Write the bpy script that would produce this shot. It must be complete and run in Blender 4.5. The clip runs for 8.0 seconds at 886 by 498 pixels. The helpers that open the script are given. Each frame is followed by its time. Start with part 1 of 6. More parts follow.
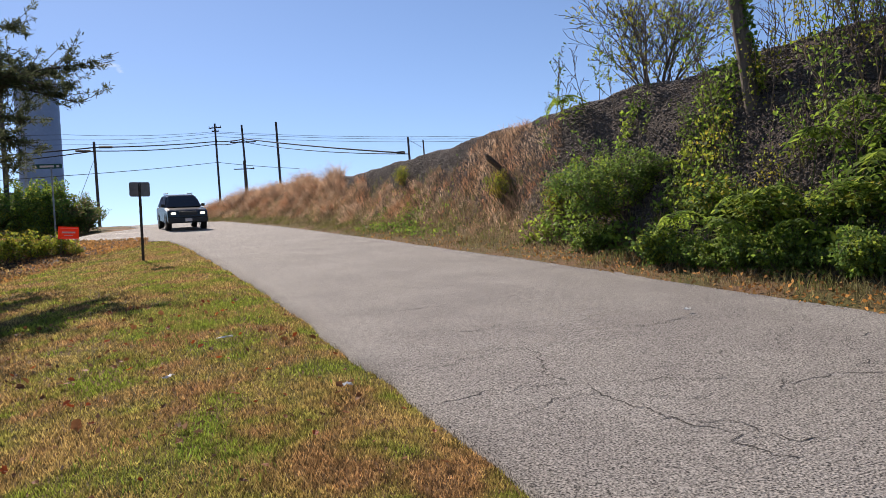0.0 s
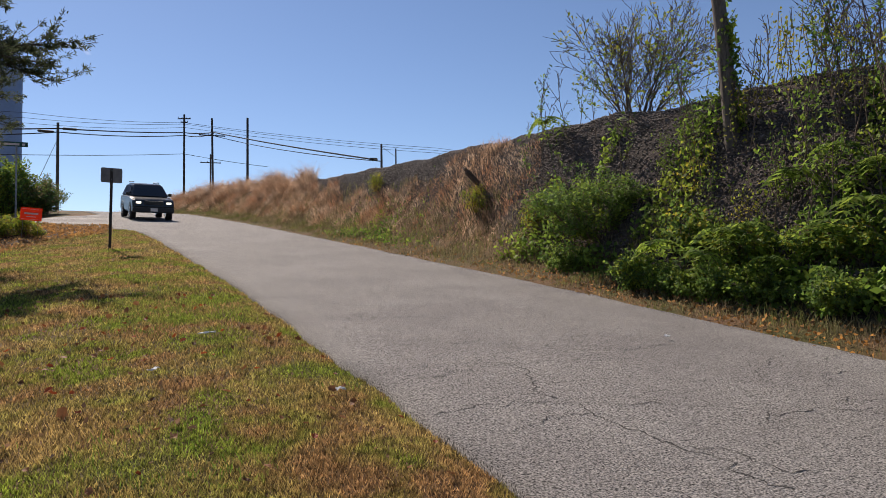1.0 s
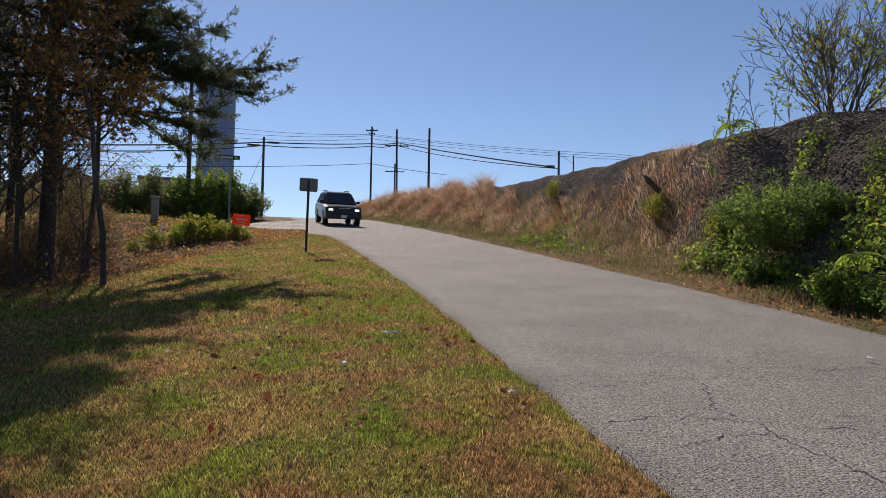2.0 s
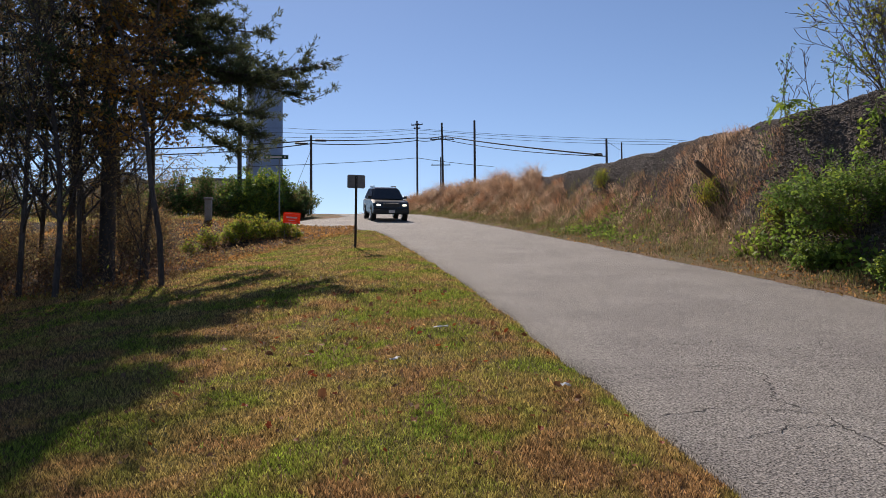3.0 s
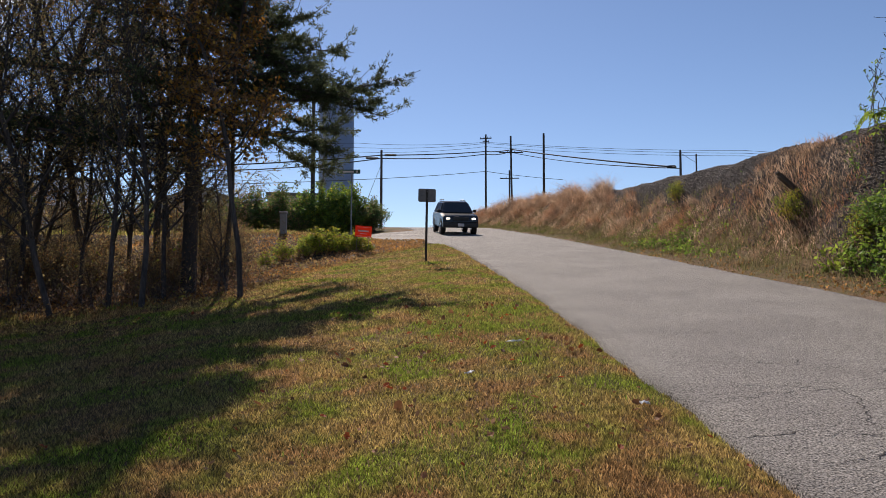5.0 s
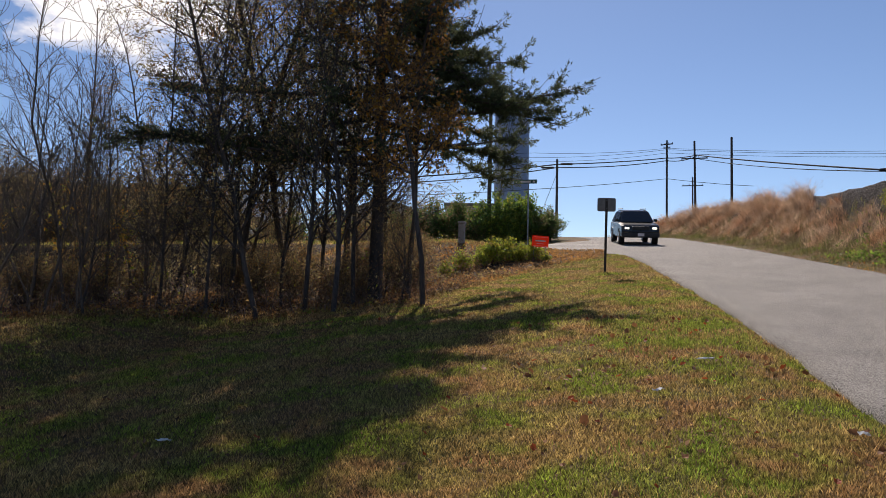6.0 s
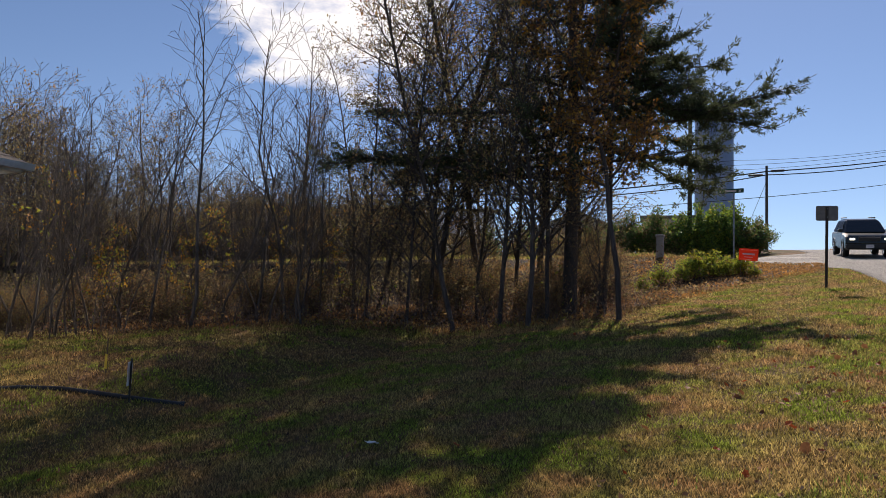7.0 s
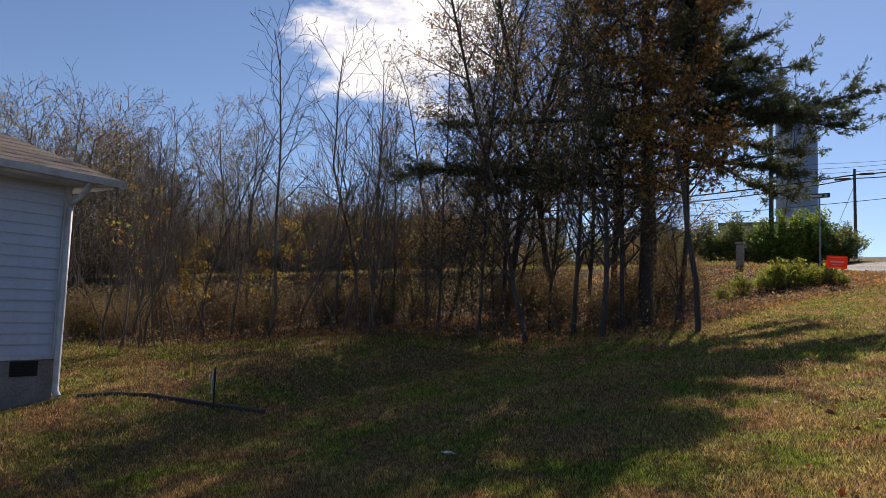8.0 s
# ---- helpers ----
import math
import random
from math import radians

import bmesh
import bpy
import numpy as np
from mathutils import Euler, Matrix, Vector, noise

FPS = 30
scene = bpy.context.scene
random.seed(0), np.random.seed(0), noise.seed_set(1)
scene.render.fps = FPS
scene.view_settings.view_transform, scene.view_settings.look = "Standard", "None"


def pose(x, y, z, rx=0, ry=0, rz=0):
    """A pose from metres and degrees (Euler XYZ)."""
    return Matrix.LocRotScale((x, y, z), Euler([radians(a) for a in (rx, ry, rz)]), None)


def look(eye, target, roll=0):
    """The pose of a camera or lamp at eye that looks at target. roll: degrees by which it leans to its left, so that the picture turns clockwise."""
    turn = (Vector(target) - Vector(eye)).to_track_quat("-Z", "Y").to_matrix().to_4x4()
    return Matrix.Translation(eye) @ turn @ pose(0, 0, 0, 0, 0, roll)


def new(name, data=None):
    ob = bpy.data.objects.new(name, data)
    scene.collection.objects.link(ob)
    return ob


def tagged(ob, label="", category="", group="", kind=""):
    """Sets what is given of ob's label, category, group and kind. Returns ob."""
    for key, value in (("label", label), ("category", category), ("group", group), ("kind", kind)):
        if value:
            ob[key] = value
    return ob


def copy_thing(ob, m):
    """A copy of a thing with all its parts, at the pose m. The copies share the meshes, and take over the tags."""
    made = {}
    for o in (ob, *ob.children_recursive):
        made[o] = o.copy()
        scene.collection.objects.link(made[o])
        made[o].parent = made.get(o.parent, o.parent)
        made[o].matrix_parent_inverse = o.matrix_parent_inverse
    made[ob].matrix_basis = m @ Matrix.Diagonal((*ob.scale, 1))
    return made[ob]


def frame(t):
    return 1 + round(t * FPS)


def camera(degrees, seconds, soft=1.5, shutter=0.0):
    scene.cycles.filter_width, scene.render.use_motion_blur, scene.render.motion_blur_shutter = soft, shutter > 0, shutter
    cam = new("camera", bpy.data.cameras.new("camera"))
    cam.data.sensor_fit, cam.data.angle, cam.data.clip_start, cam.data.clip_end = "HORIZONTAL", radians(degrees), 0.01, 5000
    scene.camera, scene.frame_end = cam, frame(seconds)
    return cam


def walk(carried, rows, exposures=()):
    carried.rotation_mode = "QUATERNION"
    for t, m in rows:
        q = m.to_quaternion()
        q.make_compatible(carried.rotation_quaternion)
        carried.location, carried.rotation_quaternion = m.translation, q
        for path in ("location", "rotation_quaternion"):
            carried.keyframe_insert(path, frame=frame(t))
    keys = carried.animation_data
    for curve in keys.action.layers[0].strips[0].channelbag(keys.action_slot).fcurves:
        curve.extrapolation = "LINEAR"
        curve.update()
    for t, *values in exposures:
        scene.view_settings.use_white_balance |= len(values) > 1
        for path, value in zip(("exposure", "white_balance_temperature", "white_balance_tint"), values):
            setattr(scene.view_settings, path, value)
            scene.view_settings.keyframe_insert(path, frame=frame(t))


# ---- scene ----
cam = camera(63.75, 8.0, soft=0.6)
# seconds, x, y, z, tilt, lean, heading
PATH = [
    (0.0, 0.387, 0.046, 1.538, 91.42, 4.72, -22.54),
    (0.3, 0.244, 0.013, 1.553, 91.69, 3.90, -22.96),
    (0.5, 0.223, 0.118, 1.551, 91.87, 3.83, -23.14),
    (0.7, 0.112, 0.070, 1.561, 91.97, 2.66, -24.01),
    (1.0, 0.081, 0.164, 1.553, 92.15, 0.57, -25.80),
    (1.5, 0.034, 0.057, 1.551, 92.29, -0.75, -19.21),
    (2.0, 0.046, -0.002, 1.551, 92.67, -1.02, -11.78),
    (3.5, 0.031, 0.015, 1.574, 91.91, 0.50, -7.00),
    (4.0, 0.011, -0.013, 1.575, 92.26, 0.46, -5.36),
    (5.5, -0.058, 0.011, 1.571, 93.44, -0.64, 2.41),
    (6.0, -0.116, -0.008, 1.581, 93.73, -1.33, 11.46),
    (6.5, -0.145, -0.034, 1.565, 94.20, -1.83, 21.39),
    (7.0, -0.129, -0.043, 1.559, 94.53, -1.97, 26.86),
    (7.5, -0.123, -0.066, 1.559, 94.80, -1.99, 30.32),
    (8.0, -0.158, -0.073, 1.558, 95.16, -1.95, 32.52),
]
EXPOSURES = [(0.0, 0.55), (0.6, 0.41), (1.0, 0.23), (2.0, 0.15), (3.5, 0.21), (5.5, 0.20), (7.0, 0.17), (8.0, 0.25)]
walk(cam, [(r[0], pose(*r[1:])) for r in PATH], [(t, s, 7000, 17) for t, s in EXPOSURES])

# ---- light ----
SUN_YAW, SUN_EL = 8.2, 39.5
world = bpy.data.worlds.new("sky")
scene.world = world
world.use_nodes = True
wn, wl = world.node_tree.nodes, world.node_tree.links
wn.clear()
sky = wn.new("ShaderNodeTexSky")
sky.sky_type = "NISHITA"
sky.sun_disc = False
sky.altitude = 1500.0
sky.sun_elevation = radians(SUN_EL)
sky.sun_rotation = radians(-SUN_YAW)
sky.air_density, sky.dust_density, sky.ozone_density = 1.0, 0.25, 5.0
bgn = wn.new("ShaderNodeBackground")
bgn.inputs[1].default_value = 0.096
wout = wn.new("ShaderNodeOutputWorld")
# a few real clouds: broken cumulus by noise over the dome
wco = wn.new("ShaderNodeTexCoord")
wmap = wn.new("ShaderNodeMapping")
wmap.inputs["Location"].default_value = (0.35, 0.1, 0.0)
wmap.inputs["Scale"].default_value = (1.0, 1.0, 2.2)
wnz = wn.new("ShaderNodeTexNoise")
wnz.inputs["Scale"].default_value = 7.0
wnz.inputs["Detail"].default_value = 9.0
wnz.inputs["Roughness"].default_value = 0.58
CLOUD = Vector((-math.sin(radians(37.0)) * math.cos(radians(24.5)), math.cos(radians(37.0)) * math.cos(radians(24.5)), math.sin(radians(24.5))))
wdot = wn.new("ShaderNodeVectorMath")
wdot.operation = "DOT_PRODUCT"
wdot.inputs[1].default_value = CLOUD
wnear = wn.new("ShaderNodeMapRange")
wnear.inputs["From Min"].default_value, wnear.inputs["From Max"].default_value = 0.980, 0.9985
wnear.inputs["To Min"].default_value, wnear.inputs["To Max"].default_value = -0.15, 0.34
wadd = wn.new("ShaderNodeMath")
wadd.operation = "ADD"
wramp = wn.new("ShaderNodeMapRange")
wramp.inputs["From Min"].default_value, wramp.inputs["From Max"].default_value = 0.56, 0.72
wmix = wn.new("ShaderNodeMix")
wmix.data_type = "RGBA"
wmix.inputs["B"].default_value = (9.5, 9.7, 10.0, 1)
wl.new(wco.outputs["Generated"], wmap.inputs["Vector"])
wl.new(wmap.outputs[0], wnz.inputs["Vector"])
wl.new(wco.outputs["Generated"], wdot.inputs[0])
wl.new(wdot.outputs["Value"], wnear.inputs["Value"])
wl.new(wnz.outputs["Fac"], wadd.inputs[0])
wl.new(wnear.outputs[0], wadd.inputs[1])
wl.new(wadd.outputs[0], wramp.inputs["Value"])
wl.new(wramp.outputs[0], wmix.inputs["Factor"])
wl.new(sky.outputs[0], wmix.inputs["A"])
wl.new(wmix.outputs["Result"], bgn.inputs[0])
wl.new(bgn.outputs[0], wout.inputs[0])
sun = new("sun", bpy.data.lights.new("sun", "SUN"))
sun.data.energy, sun.data.angle, sun.data.color = 5.0, radians(0.53), (1.0, 0.94, 0.85)
sd = Vector((-math.sin(radians(SUN_YAW)) * math.cos(radians(SUN_EL)), math.cos(radians(SUN_YAW)) * math.cos(radians(SUN_EL)), math.sin(radians(SUN_EL))))
sun.matrix_world = look(sd * 60, (0, 0, 0))

# ---- materials ----
def mat(name, base, rough=0.85, metal=0.0, var=(), scale=3.0, grain=40.0, amount=0.35, bump=0.2, bump_scale=60.0, trans=0.0, rand=0.0, island=False, space="Object", stretch=(1, 1, 1)):
    """Two scales of colour variation, grain and bump. var: other colours that the noise brings in. rand: brightness spread per object or island."""
    m = bpy.data.materials.new(name)
    m.use_nodes = True
    n, l = m.node_tree.nodes, m.node_tree.links
    b = n["Principled BSDF"]
    b.inputs["Roughness"].default_value = rough
    b.inputs["Metallic"].default_value = metal
    if trans:
        b.inputs["Specular IOR Level"].default_value = 0.2
    tc = n.new("ShaderNodeTexCoord")
    mp = n.new("ShaderNodeMapping")
    mp.inputs["Scale"].default_value = stretch
    l.new(tc.outputs[space], mp.inputs["Vector"])
    col = None
    rgb = n.new("ShaderNodeRGB")
    rgb.outputs[0].default_value = (*base, 1)
    col = rgb.outputs[0]
    for i, c in enumerate(var):
        nz = n.new("ShaderNodeTexNoise")
        nz.inputs["Scale"].default_value = scale * (1 + 0.7 * i)
        nz.inputs["Detail"].default_value = 6
        mo = n.new("ShaderNodeVectorMath")
        mo.operation = "ADD"
        mo.inputs[1].default_value = (13.7 * (i + 1), 7.1 * i, 3.3)
        l.new(mp.outputs[0], mo.inputs[0])
        l.new(mo.outputs[0], nz.inputs["Vector"])
        rm = n.new("ShaderNodeMapRange")
        rm.inputs["From Min"].default_value, rm.inputs["From Max"].default_value = 0.44, 0.62
        l.new(nz.outputs["Fac"], rm.inputs["Value"])
        mx = n.new("ShaderNodeMix")
        mx.data_type = "RGBA"
        mx.inputs["B"].default_value = (*c, 1)
        l.new(rm.outputs[0], mx.inputs["Factor"])
        l.new(col, mx.inputs["A"])
        col = mx.outputs["Result"]
    g = n.new("ShaderNodeTexNoise")
    g.inputs["Scale"].default_value = grain
    g.inputs["Detail"].default_value = 5
    l.new(mp.outputs[0], g.inputs["Vector"])
    gm = n.new("ShaderNodeMapRange")
    gm.inputs["From Min"].default_value, gm.inputs["From Max"].default_value = 0.25, 0.75
    gm.inputs["To Min"].default_value, gm.inputs["To Max"].default_value = 1 - amount, 1 + amount
    l.new(g.outputs["Fac"], gm.inputs["Value"])
    fac = gm.outputs[0]
    if rand:
        if island:
            src = n.new("ShaderNodeNewGeometry").outputs["Random Per Island"]
        else:
            src = n.new("ShaderNodeObjectInfo").outputs["Random"]
        rr = n.new("ShaderNodeMapRange")
        rr.inputs["To Min"].default_value, rr.inputs["To Max"].default_value = 1 - rand, 1 + rand
        l.new(src, rr.inputs["Value"])
        mu = n.new("ShaderNodeMath")
        mu.operation = "MULTIPLY"
        l.new(fac, mu.inputs[0])
        l.new(rr.outputs[0], mu.inputs[1])
        fac = mu.outputs[0]
    sc = n.new("ShaderNodeVectorMath")
    sc.operation = "SCALE"
    l.new(col, sc.inputs[0])
    l.new(fac, sc.inputs["Scale"])
    l.new(sc.outputs[0], b.inputs["Base Color"])
    if bump:
        bz = n.new("ShaderNodeTexNoise")
        bz.inputs["Scale"].default_value = bump_scale
        bz.inputs["Detail"].default_value = 4
        l.new(mp.outputs[0], bz.inputs["Vector"])
        bp = n.new("ShaderNodeBump")
        bp.inputs["Strength"].default_value = bump
        bp.inputs["Distance"].default_value = 0.02
        l.new(bz.outputs["Fac"], bp.inputs["Height"])
        l.new(bp.outputs[0], b.inputs["Normal"])
    if trans:
        tr = n.new("ShaderNodeBsdfTranslucent")
        l.new(sc.outputs[0], tr.inputs["Color"])
        ms = n.new("ShaderNodeMixShader")
        ms.inputs[0].default_value = trans
        o = n["Material Output"]
        l.new(b.outputs[0], ms.inputs[1])
        l.new(tr.outputs[0], ms.inputs[2])
        l.new(ms.outputs[0], o.inputs[0])
    return m


def blend_by(name, weights):
    """One ground material out of several covers, mixed by the weights kept in the mesh's colour attribute 'cover'."""
    m = bpy.data.materials.new(name)
    m.use_nodes = True
    n, l = m.node_tree.nodes, m.node_tree.links
    b = n["Principled BSDF"]
    b.inputs["Roughness"].default_value = 0.95
    b.inputs["Specular IOR Level"].default_value = 0.15
    tc = n.new("ShaderNodeTexCoord")

    def cover(c1, c2, c3, s1, s2):
        a = n.new("ShaderNodeTexNoise")
        a.inputs["Scale"].default_value = s1
        a.inputs["Detail"].default_value = 7
        l.new(tc.outputs["Object"], a.inputs["Vector"])
        r = n.new("ShaderNodeValToRGB")
        r.color_ramp.elements[0].position, r.color_ramp.elements[0].color = 0.38, (*c1, 1)
        r.color_ramp.elements[1].position, r.color_ramp.elements[1].color = 0.62, (*c3, 1)
        e = r.color_ramp.elements.new(0.5)
        e.color = (*c2, 1)
        l.new(a.outputs["Fac"], r.inputs[0])
        g = n.new("ShaderNodeTexNoise")
        g.inputs["Scale"].default_value = s2
        g.inputs["Detail"].default_value = 6
        l.new(tc.outputs["Object"], g.inputs["Vector"])
        gm = n.new("ShaderNodeMapRange")
        gm.inputs["From Min"].default_value, gm.inputs["From Max"].default_value = 0.3, 0.7
        gm.inputs["To Min"].default_value, gm.inputs["To Max"].default_value = 0.5, 1.5
        l.new(g.outputs["Fac"], gm.inputs["Value"])
        s = n.new("ShaderNodeVectorMath")
        s.operation = "SCALE"
        l.new(r.outputs[0], s.inputs[0])
        l.new(gm.outputs[0], s.inputs["Scale"])
        return s.outputs[0]
    at = n.new("ShaderNodeAttribute")
    at.attribute_name = "cover"
    sp = n.new("ShaderNodeSeparateColor")
    l.new(at.outputs["Color"], sp.inputs[0])
    col = cover(*weights[0])
    for w, ch in zip(weights[1:], ("Red", "Green", "Blue")):
        mx = n.new("ShaderNodeMix")
        mx.data_type = "RGBA"
        l.new(sp.outputs[ch], mx.inputs["Factor"])
        l.new(col, mx.inputs["A"])
        l.new(cover(*w), mx.inputs["B"])
        col = mx.outputs["Result"]
    l.new(col, b.inputs["Base Color"])
    bz = n.new("ShaderNodeTexNoise")
    bz.inputs["Scale"].default_value = 22
    bz.inputs["Detail"].default_value = 8
    l.new(tc.outputs["Object"], bz.inputs["Vector"])
    bp = n.new("ShaderNodeBump")
    bp.inputs["Strength"].default_value, bp.inputs["Distance"].default_value = 0.8, 0.05
    l.new(bz.outputs["Fac"], bp.inputs["Height"])
    l.new(bp.outputs[0], b.inputs["Normal"])
    return m


M_GROUND = blend_by("ground_cover", [
    ((0.085, 0.078, 0.026), (0.14, 0.09, 0.042), (0.165, 0.095, 0.05), 0.9, 60),      # lawn
    ((0.05, 0.036, 0.026), (0.085, 0.056, 0.036), (0.032, 0.024, 0.018), 2.0, 26),    # leaf litter
    ((0.055, 0.044, 0.039), (0.08, 0.064, 0.054), (0.036, 0.03, 0.027), 1.2, 30),     # ballast and soil
    ((0.20, 0.125, 0.06), (0.26, 0.16, 0.08), (0.10, 0.09, 0.03), 0.8, 20)])       # dry grass
M_ASPHALT = mat("old_asphalt", (0.215, 0.20, 0.18), 0.9, var=((0.235, 0.22, 0.20), (0.195, 0.18, 0.165)), scale=0.5, grain=72, amount=0.95, bump=0.8, bump_scale=70)
M_ASPHALT.node_tree.nodes["Principled BSDF"].inputs["Specular IOR Level"].default_value = 0.35
for _n in M_ASPHALT.node_tree.nodes:
    if _n.type == "MAP_RANGE" and abs(_n.inputs["To Max"].default_value - 1.95) < 0.01:
        _n.inputs["From Min"].default_value, _n.inputs["From Max"].default_value = 0.34, 0.66
M_CRACK = mat("crack_tar", (0.035, 0.03, 0.027), 0.95, grain=30, bump=0.4)
M_BARK = mat("bark", (0.062, 0.049, 0.042), 0.95, var=((0.10, 0.08, 0.067),), scale=5, grain=22, bump=0.8, bump_scale=25, stretch=(1, 1, 0.25))
M_BARKG = mat("grey_bark", (0.12, 0.098, 0.08), 0.95, var=((0.08, 0.065, 0.052),), scale=4, grain=22, bump=0.8, bump_scale=25, stretch=(1, 1, 0.3))
M_TWIG = mat("twig", (0.13, 0.092, 0.066), 0.95, grain=15, amount=0.3, bump=0, rand=0.3, island=True)
M_POLEW = mat("creosoted_pole", (0.05, 0.038, 0.03), 0.9, var=((0.075, 0.06, 0.05),), scale=2, grain=18, bump=0.5, bump_scale=30, stretch=(1, 1, 0.1))
M_PINE = mat("pine_needles", (0.10, 0.12, 0.06), 0.75, grain=2.0, amount=0.4, bump=0, trans=0.5, rand=0.35, island=True)
M_LEAFD = mat("dull_olive_leaves", (0.25, 0.215, 0.10), 0.75, var=((0.33, 0.225, 0.10),), scale=0.6, grain=3.0, amount=0.4, bump=0, trans=0.6, rand=0.4, island=True)
M_LEAFB = mat("brown_oak_leaves", (0.3, 0.16, 0.07), 0.7, var=((0.4, 0.2, 0.06), (0.22, 0.145, 0.065)), scale=0.5, grain=3.0, amount=0.35, bump=0, trans=0.6, rand=0.4, island=True)
M_LEAFX = mat("withered_leaves", (0.19, 0.115, 0.07), 0.8, var=((0.26, 0.15, 0.085), (0.13, 0.085, 0.06)), scale=0.8, grain=3.0, amount=0.35, bump=0, trans=0.35, rand=0.5, island=True)
M_LEAFG = mat("green_leaves", (0.18, 0.28, 0.045), 0.6, var=((0.30, 0.37, 0.055), (0.11, 0.19, 0.04)), scale=0.9, grain=3.0, amount=0.35, bump=0, trans=0.55, rand=0.45, island=True)
M_LEAFDG = mat("dark_green_leaves", (0.10, 0.175, 0.05), 0.6, var=((0.15, 0.23, 0.055),), scale=1.2, grain=3.0, amount=0.35, bump=0, trans=0.5, rand=0.4, island=True)
M_LEAFY = mat("yellow_green_leaves", (0.33, 0.35, 0.045), 0.75, var=((0.44, 0.36, 0.05), (0.2, 0.27, 0.04)), scale=1.2, grain=3.0, amount=0.3, bump=0, trans=0.55, rand=0.35, island=True)
M_LEAFO = mat("orange_leaves", (0.45, 0.2, 0.03), 0.55, var=((0.5, 0.3, 0.05),), scale=2, grain=3.0, amount=0.3, bump=0, trans=0.5, rand=0.35, island=True)
M_BLADE = mat("lawn_blades", (0.215, 0.265, 0.042), 0.7, var=((0.42, 0.30, 0.115), (0.37, 0.225, 0.10)), scale=1.0, grain=14, amount=0.6, bump=0, trans=0.5, rand=0.75, island=True)
M_GREENBLADE = mat("fresh_grass", (0.17, 0.26, 0.04), 0.7, var=((0.27, 0.29, 0.06),), scale=3.0, grain=14, amount=0.4, bump=0, trans=0.5, rand=0.5, island=True)
M_CANE = mat("briar_canes", (0.13, 0.10, 0.085), 0.95, var=((0.21, 0.17, 0.14),), scale=0.8, grain=5, amount=0.4, bump=0, rand=0.6, island=True)
M_STRAW = mat("broomsedge", (0.56, 0.35, 0.21), 0.8, var=((0.45, 0.21, 0.11), (0.74, 0.57, 0.41), (0.30, 0.20, 0.135)), scale=0.8, grain=3, amount=0.35, bump=0, trans=0.4, rand=0.5, island=True)
M_WEED = mat("verge_weeds", (0.20, 0.17, 0.09), 0.8, var=((0.29, 0.215, 0.135), (0.17, 0.18, 0.055)), scale=0.9, grain=4, amount=0.4, bump=0, trans=0.45, rand=0.55, island=True)
M_STONE = mat("ballast_stone", (0.11, 0.092, 0.082), 0.9, grain=12, amount=0.3, bump=0.3, rand=0.5, island=True)
M_GALV = mat("galvanised_steel", (0.28, 0.29, 0.30), 0.5, 0.7, var=((0.2, 0.2, 0.2),), scale=6, grain=30, amount=0.15, bump=0.1)
M_RUSTPOST = mat("weathered_steel_post", (0.06, 0.045, 0.035), 0.7, 0.4, grain=30, bump=0.2)
M_SIGNBACK = mat("sign_back_aluminium", (0.20, 0.17, 0.15), 0.55, 0.5, var=((0.15, 0.13, 0.12),), scale=5, grain=30, amount=0.15, bump=0.1)
M_WHITE = mat("white_vinyl", (0.62, 0.66, 0.72), 0.55, var=((0.56, 0.6, 0.66),), scale=1.2, grain=20, amount=0.07, bump=0.05)
M_TRIM = mat("white_trim", (0.66, 0.67, 0.68), 0.5, var=((0.5, 0.49, 0.46),), scale=3, grain=20, amount=0.1, bump=0.05)
M_BLOCK = mat("painted_block", (0.30, 0.28, 0.26), 0.9, var=((0.24, 0.22, 0.20),), scale=3, grain=30, amount=0.25, bump=0.4)
M_SHINGLE = mat("asphalt_shingle", (0.085, 0.068, 0.06), 0.95, var=((0.11, 0.09, 0.075),), scale=3, grain=40, amount=0.4, bump=0.6, rand=0.2)
M_BLACKP = mat("black_plastic", (0.014, 0.014, 0.015), 0.5, grain=20, amount=0.2, bump=0.1)
M_CABLE = mat("cable_black", (0.012, 0.012, 0.013), 0.95, grain=20, amount=0.1, bump=0)
M_TANK = mat("tank_paint", (0.22, 0.29, 0.42), 0.6, var=((0.19, 0.25, 0.36),), scale=0.2, grain=3, amount=0.1, bump=0.1, bump_scale=3)
M_RED = mat("red_corrugated_sign", (0.72, 0.12, 0.045), 0.5, trans=0.5, grain=20, amount=0.08, bump=0.05)
M_INK = mat("white_ink", (0.75, 0.66, 0.6), 0.6, grain=20, amount=0.05, bump=0)
M_GREENSIGN = mat("green_sign", (0.015, 0.075, 0.045), 0.5, grain=20, amount=0.1, bump=0)
M_CARPAINT = mat("dark_green_car_paint", (0.008, 0.012, 0.013), 0.22, 0.0, grain=20, amount=0.1, bump=0)
M_GLASS = mat("dark_car_glass", (0.02, 0.022, 0.025), 0.06, 0.0, grain=5, amount=0.05, bump=0)
M_TYRE = mat("tyre_rubber", (0.015, 0.015, 0.015), 0.85, grain=30, amount=0.2, bump=0.2)
M_CHROME = mat("alloy", (0.5, 0.5, 0.5), 0.25, 0.9, grain=20, amount=0.05, bump=0)
M_BRICKFAR = mat("red_brick_building", (0.22, 0.10, 0.065), 0.9, var=((0.26, 0.13, 0.09),), scale=0.4, grain=4, bump=0.2)
M_BLUEMETAL = mat("blue_metal_building", (0.10, 0.16, 0.24), 0.6, grain=3, amount=0.1, bump=0.05)
